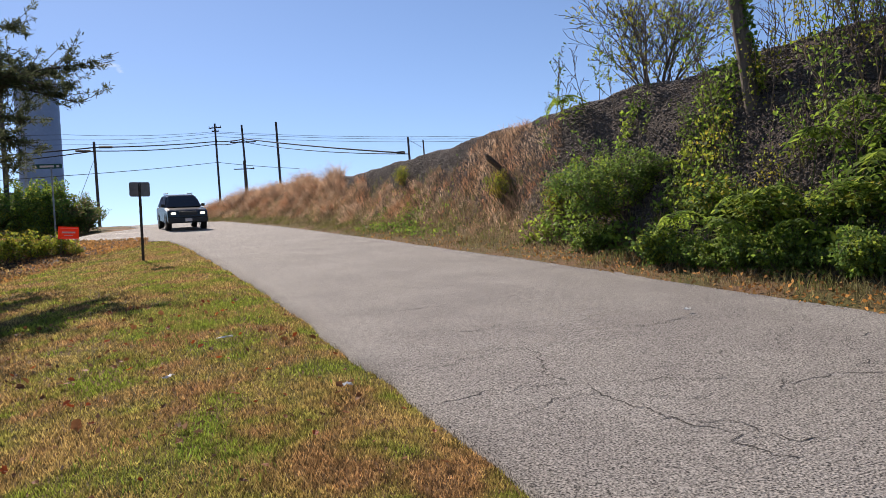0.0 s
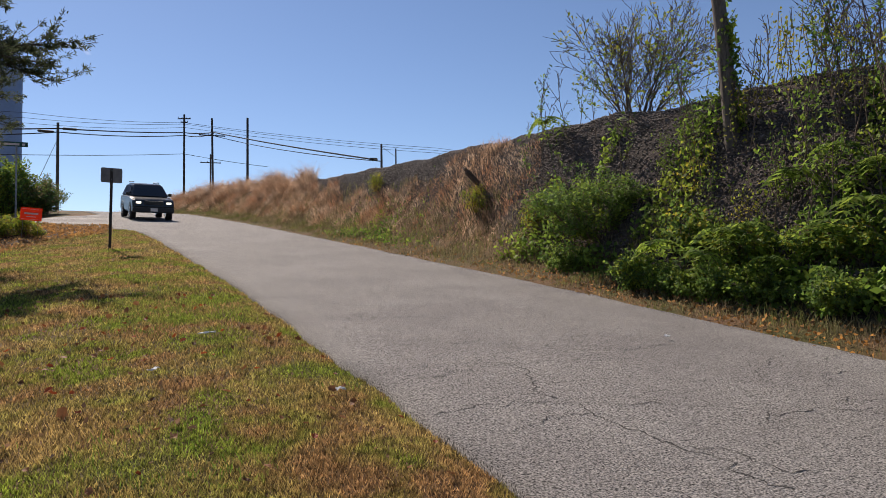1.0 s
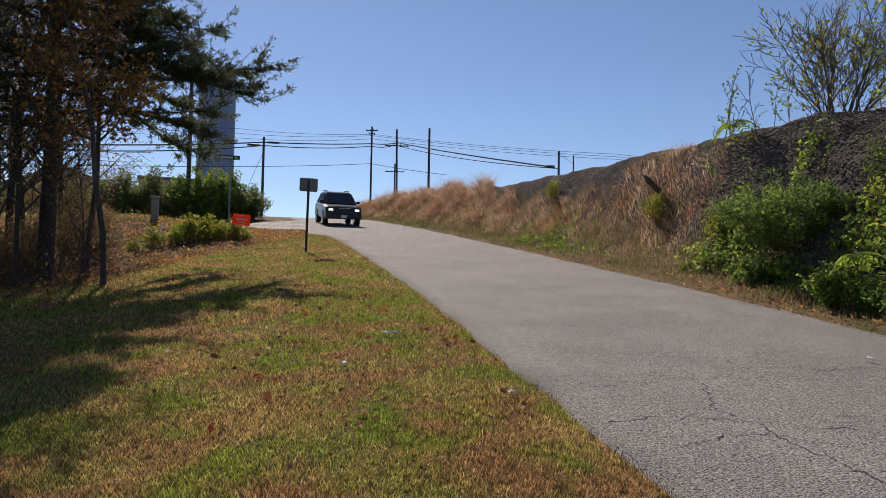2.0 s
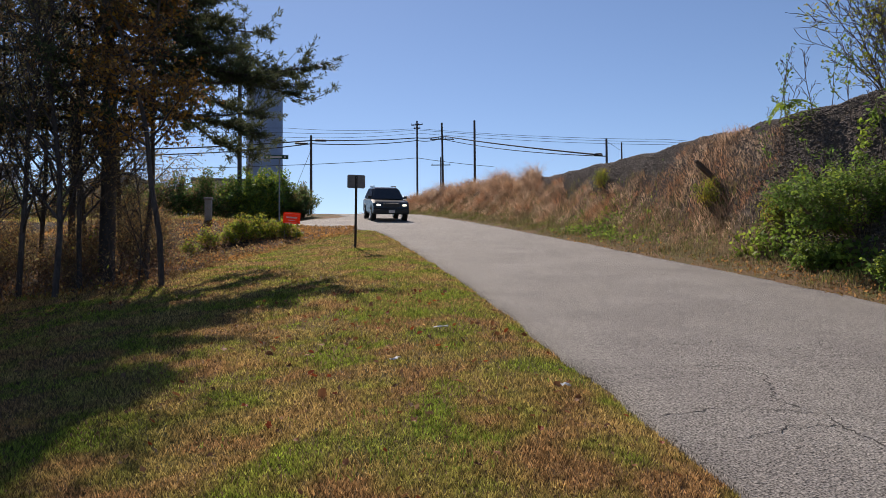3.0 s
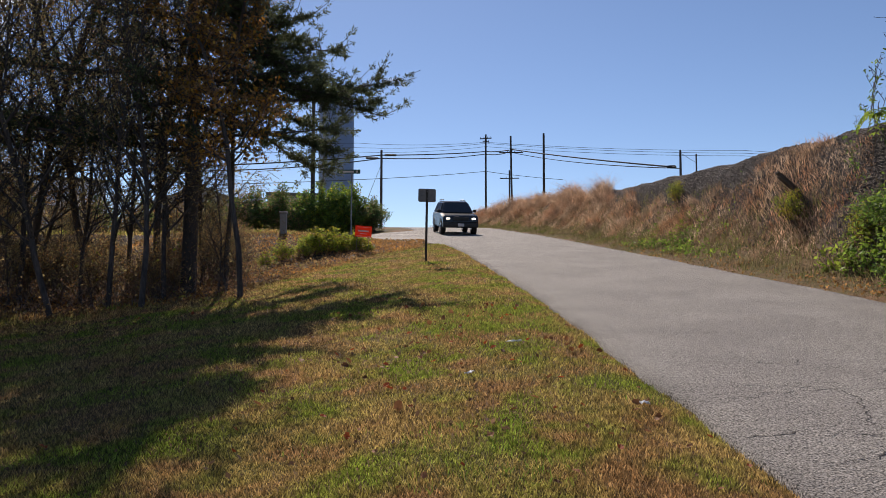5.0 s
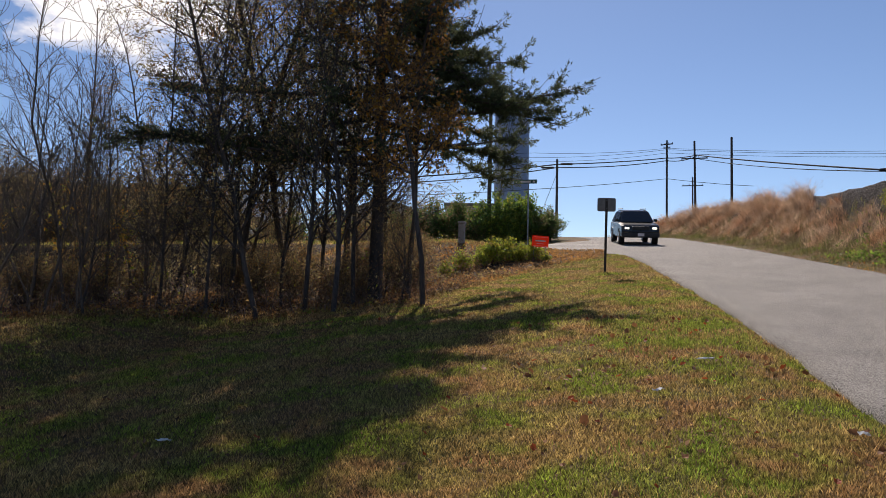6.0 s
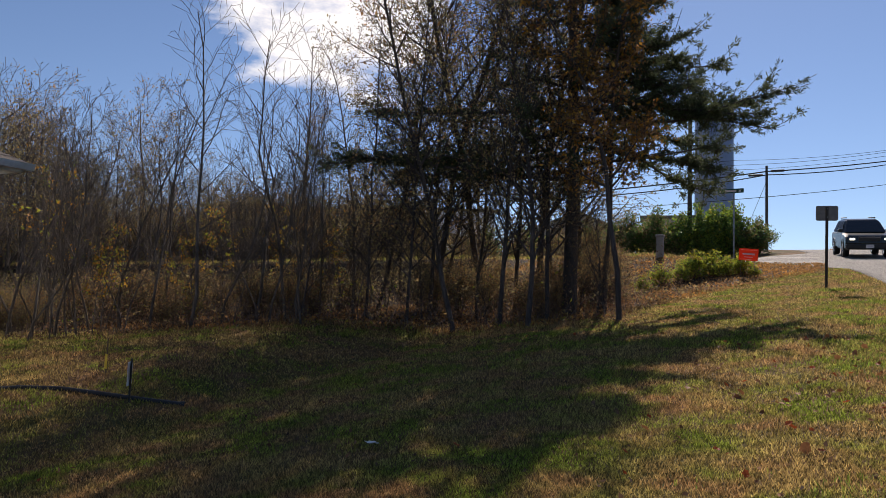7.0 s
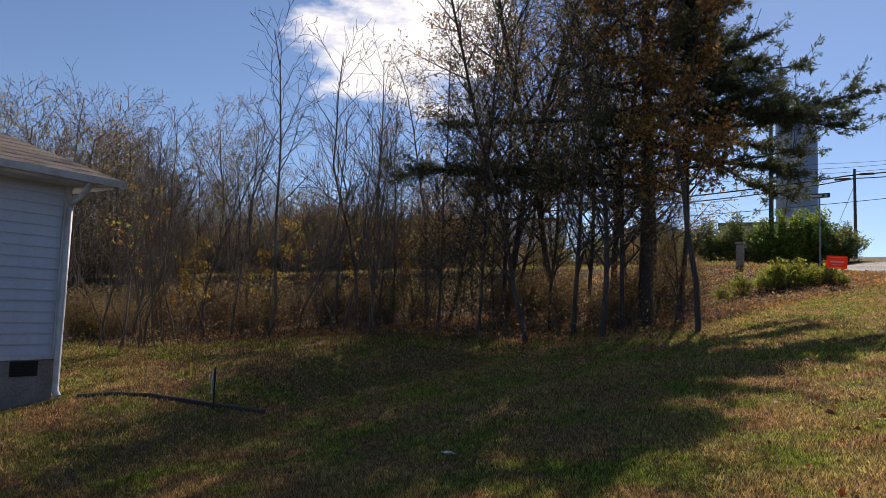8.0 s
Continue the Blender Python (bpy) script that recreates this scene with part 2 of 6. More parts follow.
M_GREYROOF = mat("grey_roofing", (0.13, 0.125, 0.12), 0.9, grain=6, amount=0.2, bump=0.2)
M_CONC = mat("concrete", (0.34, 0.32, 0.29), 0.9, var=((0.28, 0.26, 0.23),), scale=3, grain=25, amount=0.2, bump=0.3)
M_PAPER = mat("white_litter", (0.75, 0.75, 0.73), 0.7, grain=20, amount=0.08, bump=0.1)
M_YTAG = mat("yellow_tag", (0.60, 0.45, 0.04), 0.6, grain=20, amount=0.08, bump=0)
M_LAMP = bpy.data.materials.new("headlight_on")
M_LAMP.use_nodes = True
_e = M_LAMP.node_tree.nodes["Principled BSDF"]
_e.inputs["Base Color"].default_value = (0.8, 0.8, 0.75, 1)
_e.inputs["Emission Color"].default_value = (1.0, 0.93, 0.75, 1)
_e.inputs["Emission Strength"].default_value = 1.3

# ---- mesh helpers ----
def mesh_np(name, verts, faces, material, smooth=False):
    """A mesh from arrays: verts (n, 3), faces (m, k) all with k corners."""
    verts, faces = np.asarray(verts, np.float32), np.asarray(faces, np.int32)
    me = bpy.data.meshes.new(name)
    k = faces.shape[1]
    me.vertices.add(len(verts))
    me.vertices.foreach_set("co", verts.ravel())
    me.loops.add(faces.size)
    me.loops.foreach_set("vertex_index", faces.ravel())
    me.polygons.add(len(faces))
    me.polygons.foreach_set("loop_start", np.arange(0, faces.size, k, dtype=np.int32))
    if smooth:
        me.polygons.foreach_set("use_smooth", np.ones(len(faces), bool))
    me.update(calc_edges=True)
    me.materials.append(material)
    return me


def part(name, bm, material, parent, label="", smooth=False):
    """One mesh object under a thing or part, from a bmesh or a ready mesh."""
    if isinstance(bm, bmesh.types.BMesh):
        me = bpy.data.meshes.new(name)
        bmesh.ops.recalc_face_normals(bm, faces=bm.faces)
        bm.to_mesh(me)
        bm.free()
        me.materials.append(material)
        if smooth:
            me.polygons.foreach_set("use_smooth", np.ones(len(me.polygons), bool))
    else:
        me = bm
    ob = new(name, me)
    ob.parent = parent
    if label:
        tagged(ob, label)
    return ob


def thing(name, m, label, category, group="", kind=""):
    ob = new(name)
    ob.matrix_world = m
    return tagged(ob, label, category, group, kind)


def box(w, d, h, at=(0, 0, 0), bevel=0.0, bm=None, rot=None):
    """A box of that width, depth and height with its base centre at a place."""
    bm = bm or bmesh.new()
    r = bmesh.ops.create_cube(bm, size=1.0)
    vs = r["verts"]
    for v in vs:
        v.co = Vector((v.co.x * w, v.co.y * d, (v.co.z + 0.5) * h))
        if rot is not None:
            v.co = rot @ v.co
        v.co += Vector(at)
    if bevel:
        es = {e for v in vs for e in v.link_edges}
        bmesh.ops.bevel(bm, geom=list(es), offset=bevel, segments=2, affect="EDGES", profile=0.5)
    return bm


def tube_arrays(pts, radii, sides=6):
    """Verts and quads of a round tube along points."""
    pts = np.asarray(pts, float)
    radii = np.asarray(radii, float)
    n = len(pts)
    tan = np.gradient(pts, axis=0)
    tan /= np.linalg.norm(tan, axis=1)[:, None] + 1e-9
    ref = np.where(np.abs(tan[:, 2:3]) > 0.9, np.array([[1.0, 0, 0]]), np.array([[0, 0, 1.0]]))
    u = np.cross(tan, ref)
    u /= np.linalg.norm(u, axis=1)[:, None] + 1e-9
    v = np.cross(tan, u)
    a = np.arange(sides) * 2 * np.pi / sides
    ring = pts[:, None] + radii[:, None, None] * (np.cos(a)[None, :, None] * u[:, None] + np.sin(a)[None, :, None] * v[:, None])
    i = np.arange(n - 1)[:, None] * sides
    j = np.arange(sides)[None]
    k = (j + 1) % sides
    f = np.stack([i + j, i + k, i + sides + k, i + sides + j], -1).reshape(-1, 4)
    return ring.reshape(-1, 3), f


def merge(chunks):
    vs, fs, o = [], [], 0
    for v, f in chunks:
        vs.append(v)
        fs.append(f + o)
        o += len(v)
    return np.concatenate(vs), np.concatenate(fs)


def tube(name, pts, radii, material, parent, sides=8, label=""):
    v, f = tube_arrays(pts, radii, sides)
    return part(name, mesh_np(name, v, f, material, True), material, parent, label)


def leaf_arrays(rng, centres, size, spread=0.4, narrow=0.5, droop=0.0, axis=None):
    """Folded leaf blades, four corners each, turned at random about the given places."""
    n = len(centres)
    d = rng.normal(size=(n, 3)) if axis is None else axis + 0.5 * rng.normal(size=(n, 3))
    d[:, 2] -= droop
    d /= np.linalg.norm(d, axis=1)[:, None] + 1e-9
    s = np.cross(d, rng.normal(size=(n, 3)))
    s /= np.linalg.norm(s, axis=1)[:, None] + 1e-9
    nn = np.cross(d, s)
    L = size * (1 + spread * (rng.random(n) * 2 - 1))[:, None]
    w = L * narrow * 0.5
    v = np.stack([centres, centres + d * L * 0.45 + s * w + nn * w * 0.4, centres + d * L, centres + d * L * 0.45 - s * w + nn * w * 0.4], 1)
    f = np.arange(n)[:, None] * 4 + np.array([[0, 1, 2, 3]])
    return v.reshape(-1, 3), f


def blade_arrays(rng, roots, height, width, lean=0.35, spread=0.4, toward=None):
    """Grass blades: a bent strip of two quads each, tapering, rooted in the given places."""
    n = len(roots)
    a = rng.random(n) * 2 * np.pi
    side = np.stack([np.cos(a), np.sin(a), np.zeros(n)], 1)
    b = rng.random(n) * 2 * np.pi
    out = np.stack([np.cos(b), np.sin(b), np.zeros(n)], 1) * (rng.random(n) * lean)[:, None]
    if toward is not None:
        out += np.array(toward)
    h = (height * (1 + spread * (rng.random(n) * 2 - 1)))[:, None]
    w = width * 0.5
    up = np.array([[0, 0, 1.0]])
    mid = roots + h * 0.55 * up + out * h * 0.35
    tip = roots + h * (up * 0.95 + out)
    v = np.stack([roots - side * w, roots + side * w, mid + side * w * 0.8, mid - side * w * 0.8, tip + side * w * 0.15, tip - side * w * 0.15], 1)
    f = (np.arange(n)[:, None, None] * 6 + np.array([[[0, 1, 2, 3], [3, 2, 4, 5]]])).reshape(-1, 4)
    return v.reshape(-1, 3), f


# ---- the lie of the land ----
_ys = np.linspace(-400, 600, 4001)
_slope = np.interp(_ys, [-60, -20, -6, 44, 64, 90, 140], [0.0, 0.03, 0.118, 0.118, 0.025, 0.005, 0.0])
_zs = np.concatenate([[0], np.cumsum((_slope[1:] + _slope[:-1]) / 2 * np.diff(_ys))])
_zs -= np.interp(0.0, _ys, _zs)


def road_z(y):
    return np.interp(y, _ys, _zs)


def bend(y):
    """How far the road swings to the side as it climbs."""
    return np.interp(y, [12, 23, 30, 36, 42, 47, 52, 58, 64, 72, 90], [0, -0.45, -0.8, -1.2, -1.9, -2.6, -3.7, -5.2, -6.8, -9.0, -14.0])


ROAD_L, ROAD_R = 2.1, 7.65
SIDE_Y0, SIDE_Y1 = 31.8, 37.0


def side_z(x):
    return np.interp(x, [-90, -30, -8, 0, 4], [3.0, 3.35, 3.75, 3.95, 4.1])


def smooth(a, b, t):
    u = np.clip((t - a) / (b - a), 0, 1)
    return u * u * (3 - 2 * u)


def crest_x(y):
    return np.maximum(12.9 - 0.085 * y, 5.0) + np.where(y > 45, bend(y) + 2.3, 0) * 0.8


def crest_z(y):
    return np.interp(y, [-20, 5, 8, 11, 13, 16.5, 20.5, 26, 33, 41, 49, 56, 62, 70], [4.6, 5.1, 5.2, 5.32, 5.4, 5.65, 5.72, 5.95, 6.3, 6.9, 7.45, 7.7, 7.2, 6.0])


def land(x, y):
    x, y = np.asarray(x, float), np.asarray(y, float)
    z = road_z(y)
    # lawn falls away to the side of the road
    u = np.clip(1.2 - x, 0, None)
    drop = np.interp(u, [0, 1.2, 5, 8.6, 11, 12.5, 20, 60], [0, 0.05, 0.42, 0.82, 0.46, 0.42, 0.62, 1.2]) * (1 - smooth(20, 29, y))
    drop = drop + smooth(8, 20, y) * smooth(6, 16, u) * 0.35 * (1 - smooth(20, 29, y))
    # lower ground of the thicket, held nearly level up to the side road's steep embankment
    w = smooth(-8.5, -13.5, x)
    zl = z - drop - w * 0.077 * np.clip(y - 16, 0, 12.5) - w * 0.5 * smooth(20, 29, y)
    # side road and the level ground beyond it
    lev = side_z(x) + 0.02 * np.clip(y - 38, 0, 40)
    k = (smooth(21, 30.5, y) * (1 - w) + smooth(26.0, 28.0, y) * w) * smooth(-1.0, -6.0, x) * (1 - smooth(38, 47, y) * smooth(-34, -9, x))
    zl = zl * (1 - k) + lev * k
    # bank on the other side
    xr = ROAD_R + bend(y)
    cx, cz = crest_x(y), crest_z(y)
    toe = xr + 1.1
    t = np.clip((x - toe) / np.maximum(cx - toe, 0.8), 0, 1)
    prof = 0.25 * t + 0.75 * smooth(0, 1, t)
    foot = z + 0.12 * np.clip(x - xr, 0, 1.1)
    zb = foot + np.maximum(cz - foot, 0) * prof
    zb = np.where(x > cx + 4.5, zb - 0.25 * np.clip(x - cx - 4.5, 0, 12), zb)
    zz = np.where(x > xr, zb, zl)
    return zz


def land1(x, y):
    return float(land(x, y))


def on_ray(yaw, el, d0=8.0, d1=60.0):
    """The place on the land that shows at that heading and height over the horizon."""
    for d in np.arange(d0, d1, 0.05):
        x, y = -math.sin(radians(yaw)) * d, math.cos(radians(yaw)) * d
        if land1(x, y) > 1.56 + d * math.tan(radians(el)):
            return Vector((x, y, land1(x, y)))
    return spot(yaw, d0)


def spot(yaw, d):
    """A place on the land at a heading (degrees, left positive) and a distance from the origin."""
    x, y = -math.sin(radians(yaw)) * d, math.cos(radians(yaw)) * d
    return Vector((x, y, land1(x, y)))


def axis_steps(fine0, fine1, step, far):
    a = list(np.arange(fine0, fine1 + 1e-6, step))
    s, x = step, fine1
    while x < far:
        s *= 1.22
        x += s
        a.append(x)
    s, x = step, fine0
    while x > -far:
        s *= 1.22
        x -= s
        a.insert(0, x)
    return np.array(a)


gx, gy = axis_steps(-24, 16, 0.3, 2500), axis_steps(-3, 62, 0.35, 2500)
GX, GY = np.meshgrid(gx, gy)
GZ = land(GX, GY)
rough = np.array([noise.noise(Vector((a * 0.6, b * 0.6, 0))) + 0.5 * noise.noise(Vector((a * 1.7, b * 1.7, 5))) for a, b in zip(GX.ravel(), GY.ravel())]).reshape(GX.shape)
xr_ = ROAD_R + bend(GY)
xl_ = ROAD_L + bend(GY)
on_road = (GX > xl_ - 0.15) & (GX < xr_ + 0.15) & (GY < 120)
on_side = (GY > SIDE_Y0 - 0.2) & (GY < SIDE_Y1 + 0.2) & (GX < 3)
bankish = smooth(0.8, 2.0, GX - xr_)
GZ = GZ + rough * (0.02 + 0.12 * bankish) * ~(on_road | on_side) - 0.05 * (on_road | on_side)
ny, nx = GX.shape
gi = np.arange(ny * nx).reshape(ny, nx)
gf = np.stack([gi[:-1, :-1], gi[:-1, 1:], gi[1:, 1:], gi[1:, :-1]], -1).reshape(-1, 4)
ground_me = mesh_np("ground", np.stack([GX, GY, GZ], -1).reshape(-1, 3), gf, M_GROUND, True)
# edge of the woods: leaf litter behind it
def wood_edge(x):
    return np.interp(x, [-60, -30, -20, -14, -12, -10.8, -9, -7, -5, -3.8, -3, -1.6, 0.0, 2], [5, 6.5, 8, 9.5, 10.7, 12.6, 14.0, 15.4, 15.4, 16.2, 19.3, 22.3, 25.5, 32])
litter_w = smooth(-0.6, 0.9, GY - wood_edge(GX) + rough * 1.2) * (GX < 2.5) * (GY < 31.5)
dry_w = smooth(0.9, 1.6, GX - xr_ + rough) * smooth(12.5, 15.5, GY - (GX - 8) * 0.5) * (1 - smooth(0.38, 0.62, (GX - xr_) / np.maximum(crest_x(GY) - xr_, 1) + 0.25 * rough - 0.25 * smooth(26, 34, GY)))
ball_w = smooth(0.8, 1.8, GX - xr_ + rough)
col = np.stack([litter_w, ball_w, dry_w, np.ones_like(dry_w)], -1).reshape(-1, 4).astype(np.float32)
ca = ground_me.color_attributes.new("cover", "FLOAT_COLOR", "POINT")
ca.data.foreach_set("color", col.ravel())
tagged(new("ground", ground_me), "sloping lawn, leaf-littered wood floor and gravel bank", "ground", kind="structure")


def strip_mesh(name, left, right, material, lift=0.0, thick=0.12, cross=7):
    """A slab of paving between two edge lines of (x, y), laid on the road's level."""
    n = len(left)
    rows = []
    for i in range(n):
        a, b = np.array(left[i]), np.array(right[i])
        for j in range(cross):
            p = a + (b - a) * j / (cross - 1)
            rows.append((p[0], p[1], land1(p[0], p[1]) + lift))
    v = np.array(rows)
    idx = np.arange(n * cross).reshape(n, cross)
    f = [np.stack([idx[:-1, :-1], idx[:-1, 1:], idx[1:, 1:], idx[1:, :-1]], -1).reshape(-1, 4)]
    lo = v.copy()
    lo[:, 2] -= thick
    o = len(v)
    for c in (0, cross - 1):
        e = idx[:, c]
        f.append(np.stack([e[:-1], e[1:], e[1:] + o, e[:-1] + o], -1))
    return mesh_np(name, np.concatenate([v, lo]), np.concatenate(f), material, True)


rng = np.random.default_rng(3)
yy = np.concatenate([np.arange(-14, 70, 0.18), np.arange(70, 100, 2)])
wob = np.convolve(rng.normal(size=len(yy)), np.ones(5) / 5, "same") * 0.045
wob2 = np.convolve(rng.normal(size=len(yy)), np.ones(5) / 5, "same") * 0.05
flare = -4.2 * np.clip((yy - 24.5) / 7.2, 0, 1) ** 2.6 * (yy < 31.9) - 4.2 * np.clip((44 - yy) / 7.0, 0, 1) ** 2.4 * (yy >= 31.9) * (yy < 44)
flare = np.where((yy > 31.6) & (yy < 37.2), -4.2, flare)
road = new("road", strip_mesh("road", np.stack([ROAD_L + bend(yy) + wob + flare, yy], 1), np.stack([ROAD_R + bend(yy) + wob2, yy], 1), M_ASPHALT, 0.012, cross=15))
tagged(road, "worn grey asphalt road climbing a hill, cracked", "road", kind="structure")
xx = np.arange(-90, 0.6, 0.5)
near = np.stack([xx, SIDE_Y0 + np.interp(xx, [-90, -2.5, 0.5], [0, 0, -0.2]) + 0.05 * np.sin(xx * 3)], 1)
far = np.stack([xx, SIDE_Y1 + 0.05 * np.sin(xx * 2.3)], 1)
side_road = new("side_road", strip_mesh("side_road", far, near, M_ASPHALT, 0.016, cross=5))
tagged(side_road, "narrow side road of worn grey asphalt", "road", kind="structure")

# ---- growing things: makers ----
def unit(v):
    return v / (np.linalg.norm(v) + 1e-9)


def grow(rng, start, d, length, r, level, spec, tubes, tips):
    n = 8 if level == 0 else 4
    pts = [np.array(start, float)]
    d = unit(np.array(d, float))
    for i in range(n):
        d = unit(d + rng.normal(size=3) * spec["wander"] + np.array([0, 0, spec["up"][min(level, len(spec["up"]) - 1)]]))
        pts.append(pts[-1] + d * length / n)
    pts = np.array(pts)
    rmin = spec.get("rmin", 0.006)
    rad = np.maximum(np.linspace(r, r * spec.get("taper", 0.25), n + 1), rmin)
    tubes.append(tube_arrays(pts, rad, (8, 5, 3, 3, 3)[level]))
    if level >= len(spec["kids"]):
        tips.append(pts)
        return
    if level > 0:
        tips.append(pts[2:])
    lo = spec["from"][level]
    m = spec["kids"][level]
    turn = rng.random() * 6.28
    for k in range(m):
        t = lo + (1 - lo) * (k + rng.random()) / m
        q = t * n
        i = min(int(q), n - 1)
        p = pts[i] + (pts[i + 1] - pts[i]) * (q - i)
        ax = unit(pts[i + 1] - pts[i])
        turn += 2.4 + rng.normal() * 0.4
        s = unit(np.cross(ax, [0.3, 0.9, 0.1] if abs(ax[2]) > 0.9 else [0, 0, 1.0]))
        side = s * math.cos(turn) + np.cross(ax, s) * math.sin(turn)
        a = radians(spec["angle"][level] * (0.8 + 0.4 * rng.random()))
        dd = ax * math.cos(a) + side * math.sin(a)
        ll = length * spec["ratio"][level] * (1.2 - spec.get("shape", 0.6) * t) * (0.7 + 0.6 * rng.random())
        grow(rng, p, dd, ll, max(rad[i] * 0.55, rmin), level + 1, spec, tubes, tips)


def along(rng, tips, n):
    """Random places along the outer branches, and their directions."""
    w = np.array([np.linalg.norm(t[-1] - t[0]) for t in tips])
    idx = rng.choice(len(tips), n, p=w / w.sum())
    T = [tips[i] for i in range(len(tips))]
    out, dr = np.empty((n, 3)), np.empty((n, 3))
    u = rng.random(n)
    for j, i in enumerate(idx):
        t = T[i]
        q = u[j] * (len(t) - 1)
        k = min(int(q), len(t) - 2)
        out[j] = t[k] + (t[k + 1] - t[k]) * (q - k)
        dr[j] = t[k + 1] - t[k]
    dr /= np.linalg.norm(dr, axis=1)[:, None] + 1e-9
    return out, dr


def make_tree(name, seed, height, r, spec, label, category="tree", bark=None, leaves=(), group="", start_dir=(0, 0, 1), stems=1):
    """A tree at the origin: trunk with limbs, and a crown of leaves. leaves: (material, count, size, narrow, droop, scatter, part name)."""
    rng = np.random.default_rng(seed)
    ob = thing(name, Matrix(), label, category, group)
    tubes, tips = [], []
    for s in range(stems):
        d = np.array(start_dir, float)
        p = np.zeros(3)
        if stems > 1:
            a = s * 6.28 / stems + rng.random()
            d = d + 0.45 * np.array([math.cos(a), math.sin(a), 0]) * (0.4 + rng.random())
            p = 0.12 * np.array([math.cos(a), math.sin(a), 0])
        p[2] = -0.15
        grow(rng, p, d, height * (1 if stems == 1 else 0.8 + 0.3 * rng.random()), r, 0, spec, tubes, tips)
    v, f = merge(tubes)
    part("trunk", mesh_np("trunk", v, f, bark or M_BARK, True), None, ob)
    for lm, count, size, narrow, droop, scatter, pname in leaves:
        c, dr = along(rng, tips, count)
        if spec.get("leaf_from"):
            keep = c[:, 2] > spec["leaf_from"] * (0.8 + 0.4 * rng.random(len(c)))
            c, dr = c[keep], dr[keep]
        c = c + rng.normal(size=c.shape) * scatter
        v, f = leaf_arrays(rng, c, size, 0.5, narrow, droop)
        part(pname, mesh_np(pname, v, f, lm), None, ob)
    return ob


def place(ob, p, turn=0.0, s=1.0, first=False, lean=0.0, sz=None):
    m = Matrix.Translation(p) @ Euler((radians(lean), 0, radians(turn))).to_matrix().to_4x4() @ Matrix.Diagonal((s, s, sz or s, 1))
    if first:
        ob.matrix_world = m
        return ob
    sc = ob.scale.copy()
    ob.scale = (1, 1, 1)
    c = copy_thing(ob, m)
    ob.scale = sc
    return c


# ---- the woods ----
SLENDER = dict(kids=(36, 6, 2), ratio=(0.17, 0.5, 0.55), angle=(48, 45, 40), up=(0.02, 0.07, 0.02), wander=0.07, shape=0.65, **{"from": (0.13, 0.2, 0.25)}, rmin=0.007, leaf_from=2.5)
BARE = dict(kids=(18, 7), ratio=(0.27, 0.5), angle=(42, 42), up=(0.04, 0.10, 0.04), wander=0.13, shape=0.7, **{"from": (0.25, 0.3)}, rmin=0.006)
FAR = dict(kids=(12, 7, 4), ratio=(0.45, 0.5, 0.5), angle=(42, 40, 40), up=(0.02, 0.07, 0.03), wander=0.08, shape=0.6, **{"from": (0.08, 0.2, 0.2)}, rmin=0.012)
OAK = dict(kids=(20, 6, 3), ratio=(0.125, 0.5, 0.5), angle=(68, 48, 45), up=(0.02, 0.03, 0.0), wander=0.10, shape=0.55, **{"from": (0.30, 0.2, 0.2)}, rmin=0.007, leaf_from=2.2)

slender = [
    make_tree("tree", 11, 11.5, 0.065, SLENDER, "slender dark tree with sparse olive leaves at the wood's edge", leaves=((M_LEAFD, 3900, 0.075, 0.45, 0.5, 0.10, "crown"),), group="slender trees at the wood's edge"),
    make_tree("tree", 12, 10.5, 0.055, SLENDER, "slender dark tree with sparse olive leaves at the wood's edge", leaves=((M_LEAFD, 3500, 0.075, 0.45, 0.5, 0.10, "crown"),), group="slender trees at the wood's edge"),
    make_tree("tree", 13, 12.5, 0.07, SLENDER, "slender dark tree with olive and brown leaves at the wood's edge", leaves=((M_LEAFD, 3200, 0.075, 0.45, 0.5, 0.12, "crown"), (M_LEAFB, 1300, 0.085, 0.5, 0.5, 0.10, "brown_leaves")), group="slender trees at the wood's edge")]
rng = np.random.default_rng(21)
for i, (yaw, d) in enumerate([(18.0, 21.0), (19.0, 17.2), (20.6, 15.9), (22.8, 17.0), (24.6, 18.6), (26.3, 16.8), (28.4, 18.6), (30.2, 17.4), (32.6, 19.4), (21.5, 20.5), (27.2, 21.0), (18.6, 20.8), (34.2, 21.5), (24.0, 22.5), (30.5, 22.0), (16.2, 21.5), (33.4, 17.8)]):
    ob = slender[i % 3]
    place(ob, spot(yaw, d), rng.random() * 360, (0.85 + 0.25 * rng.random()) * (0.8 if yaw > 29 else 1), first=i < 3, lean=rng.normal() * 2)
# extra-tall trees, crowns above the view, added to deepen the lawn's shade
for yaw, d in ((19.6, 21.0), (23.6, 20.2), (28.0, 21.0)):
    o = place(slender[2], spot(yaw, d), rng.random() * 360, 1.36)
    tagged(o, "tall slender tree with olive and brown leaves, added for shade")
for k in range(20):
    yaw = 14 + 26 * rng.random()
    q = spot(yaw, 15.8 + 8 * rng.random())
    if q.y < wood_edge(q.x) + 0.2:
        continue
    o = place(slender[k % 3], q, rng.random() * 360, 0.18 + 0.30 * rng.random() ** 1.5, lean=rng.normal() * 7)
    tagged(o, "young understorey tree with olive leaves among the trunks", group="young trees among the trunks")
oak_a = make_tree("oak_tree", 31, 10.5, 0.075, OAK, "young oak holding brown and orange leaves", leaves=((M_LEAFB, 3400, 0.10, 0.55, 0.6, 0.10, "crown"), (M_LEAFO, 1500, 0.105, 0.55, 0.6, 0.10, "orange_leaves")), category="tree")
place(oak_a, spot(13.5, 15.4), 40, 0.85, True)
oak_b = place(oak_a, spot(14.6, 18.0), 170, 0.9)
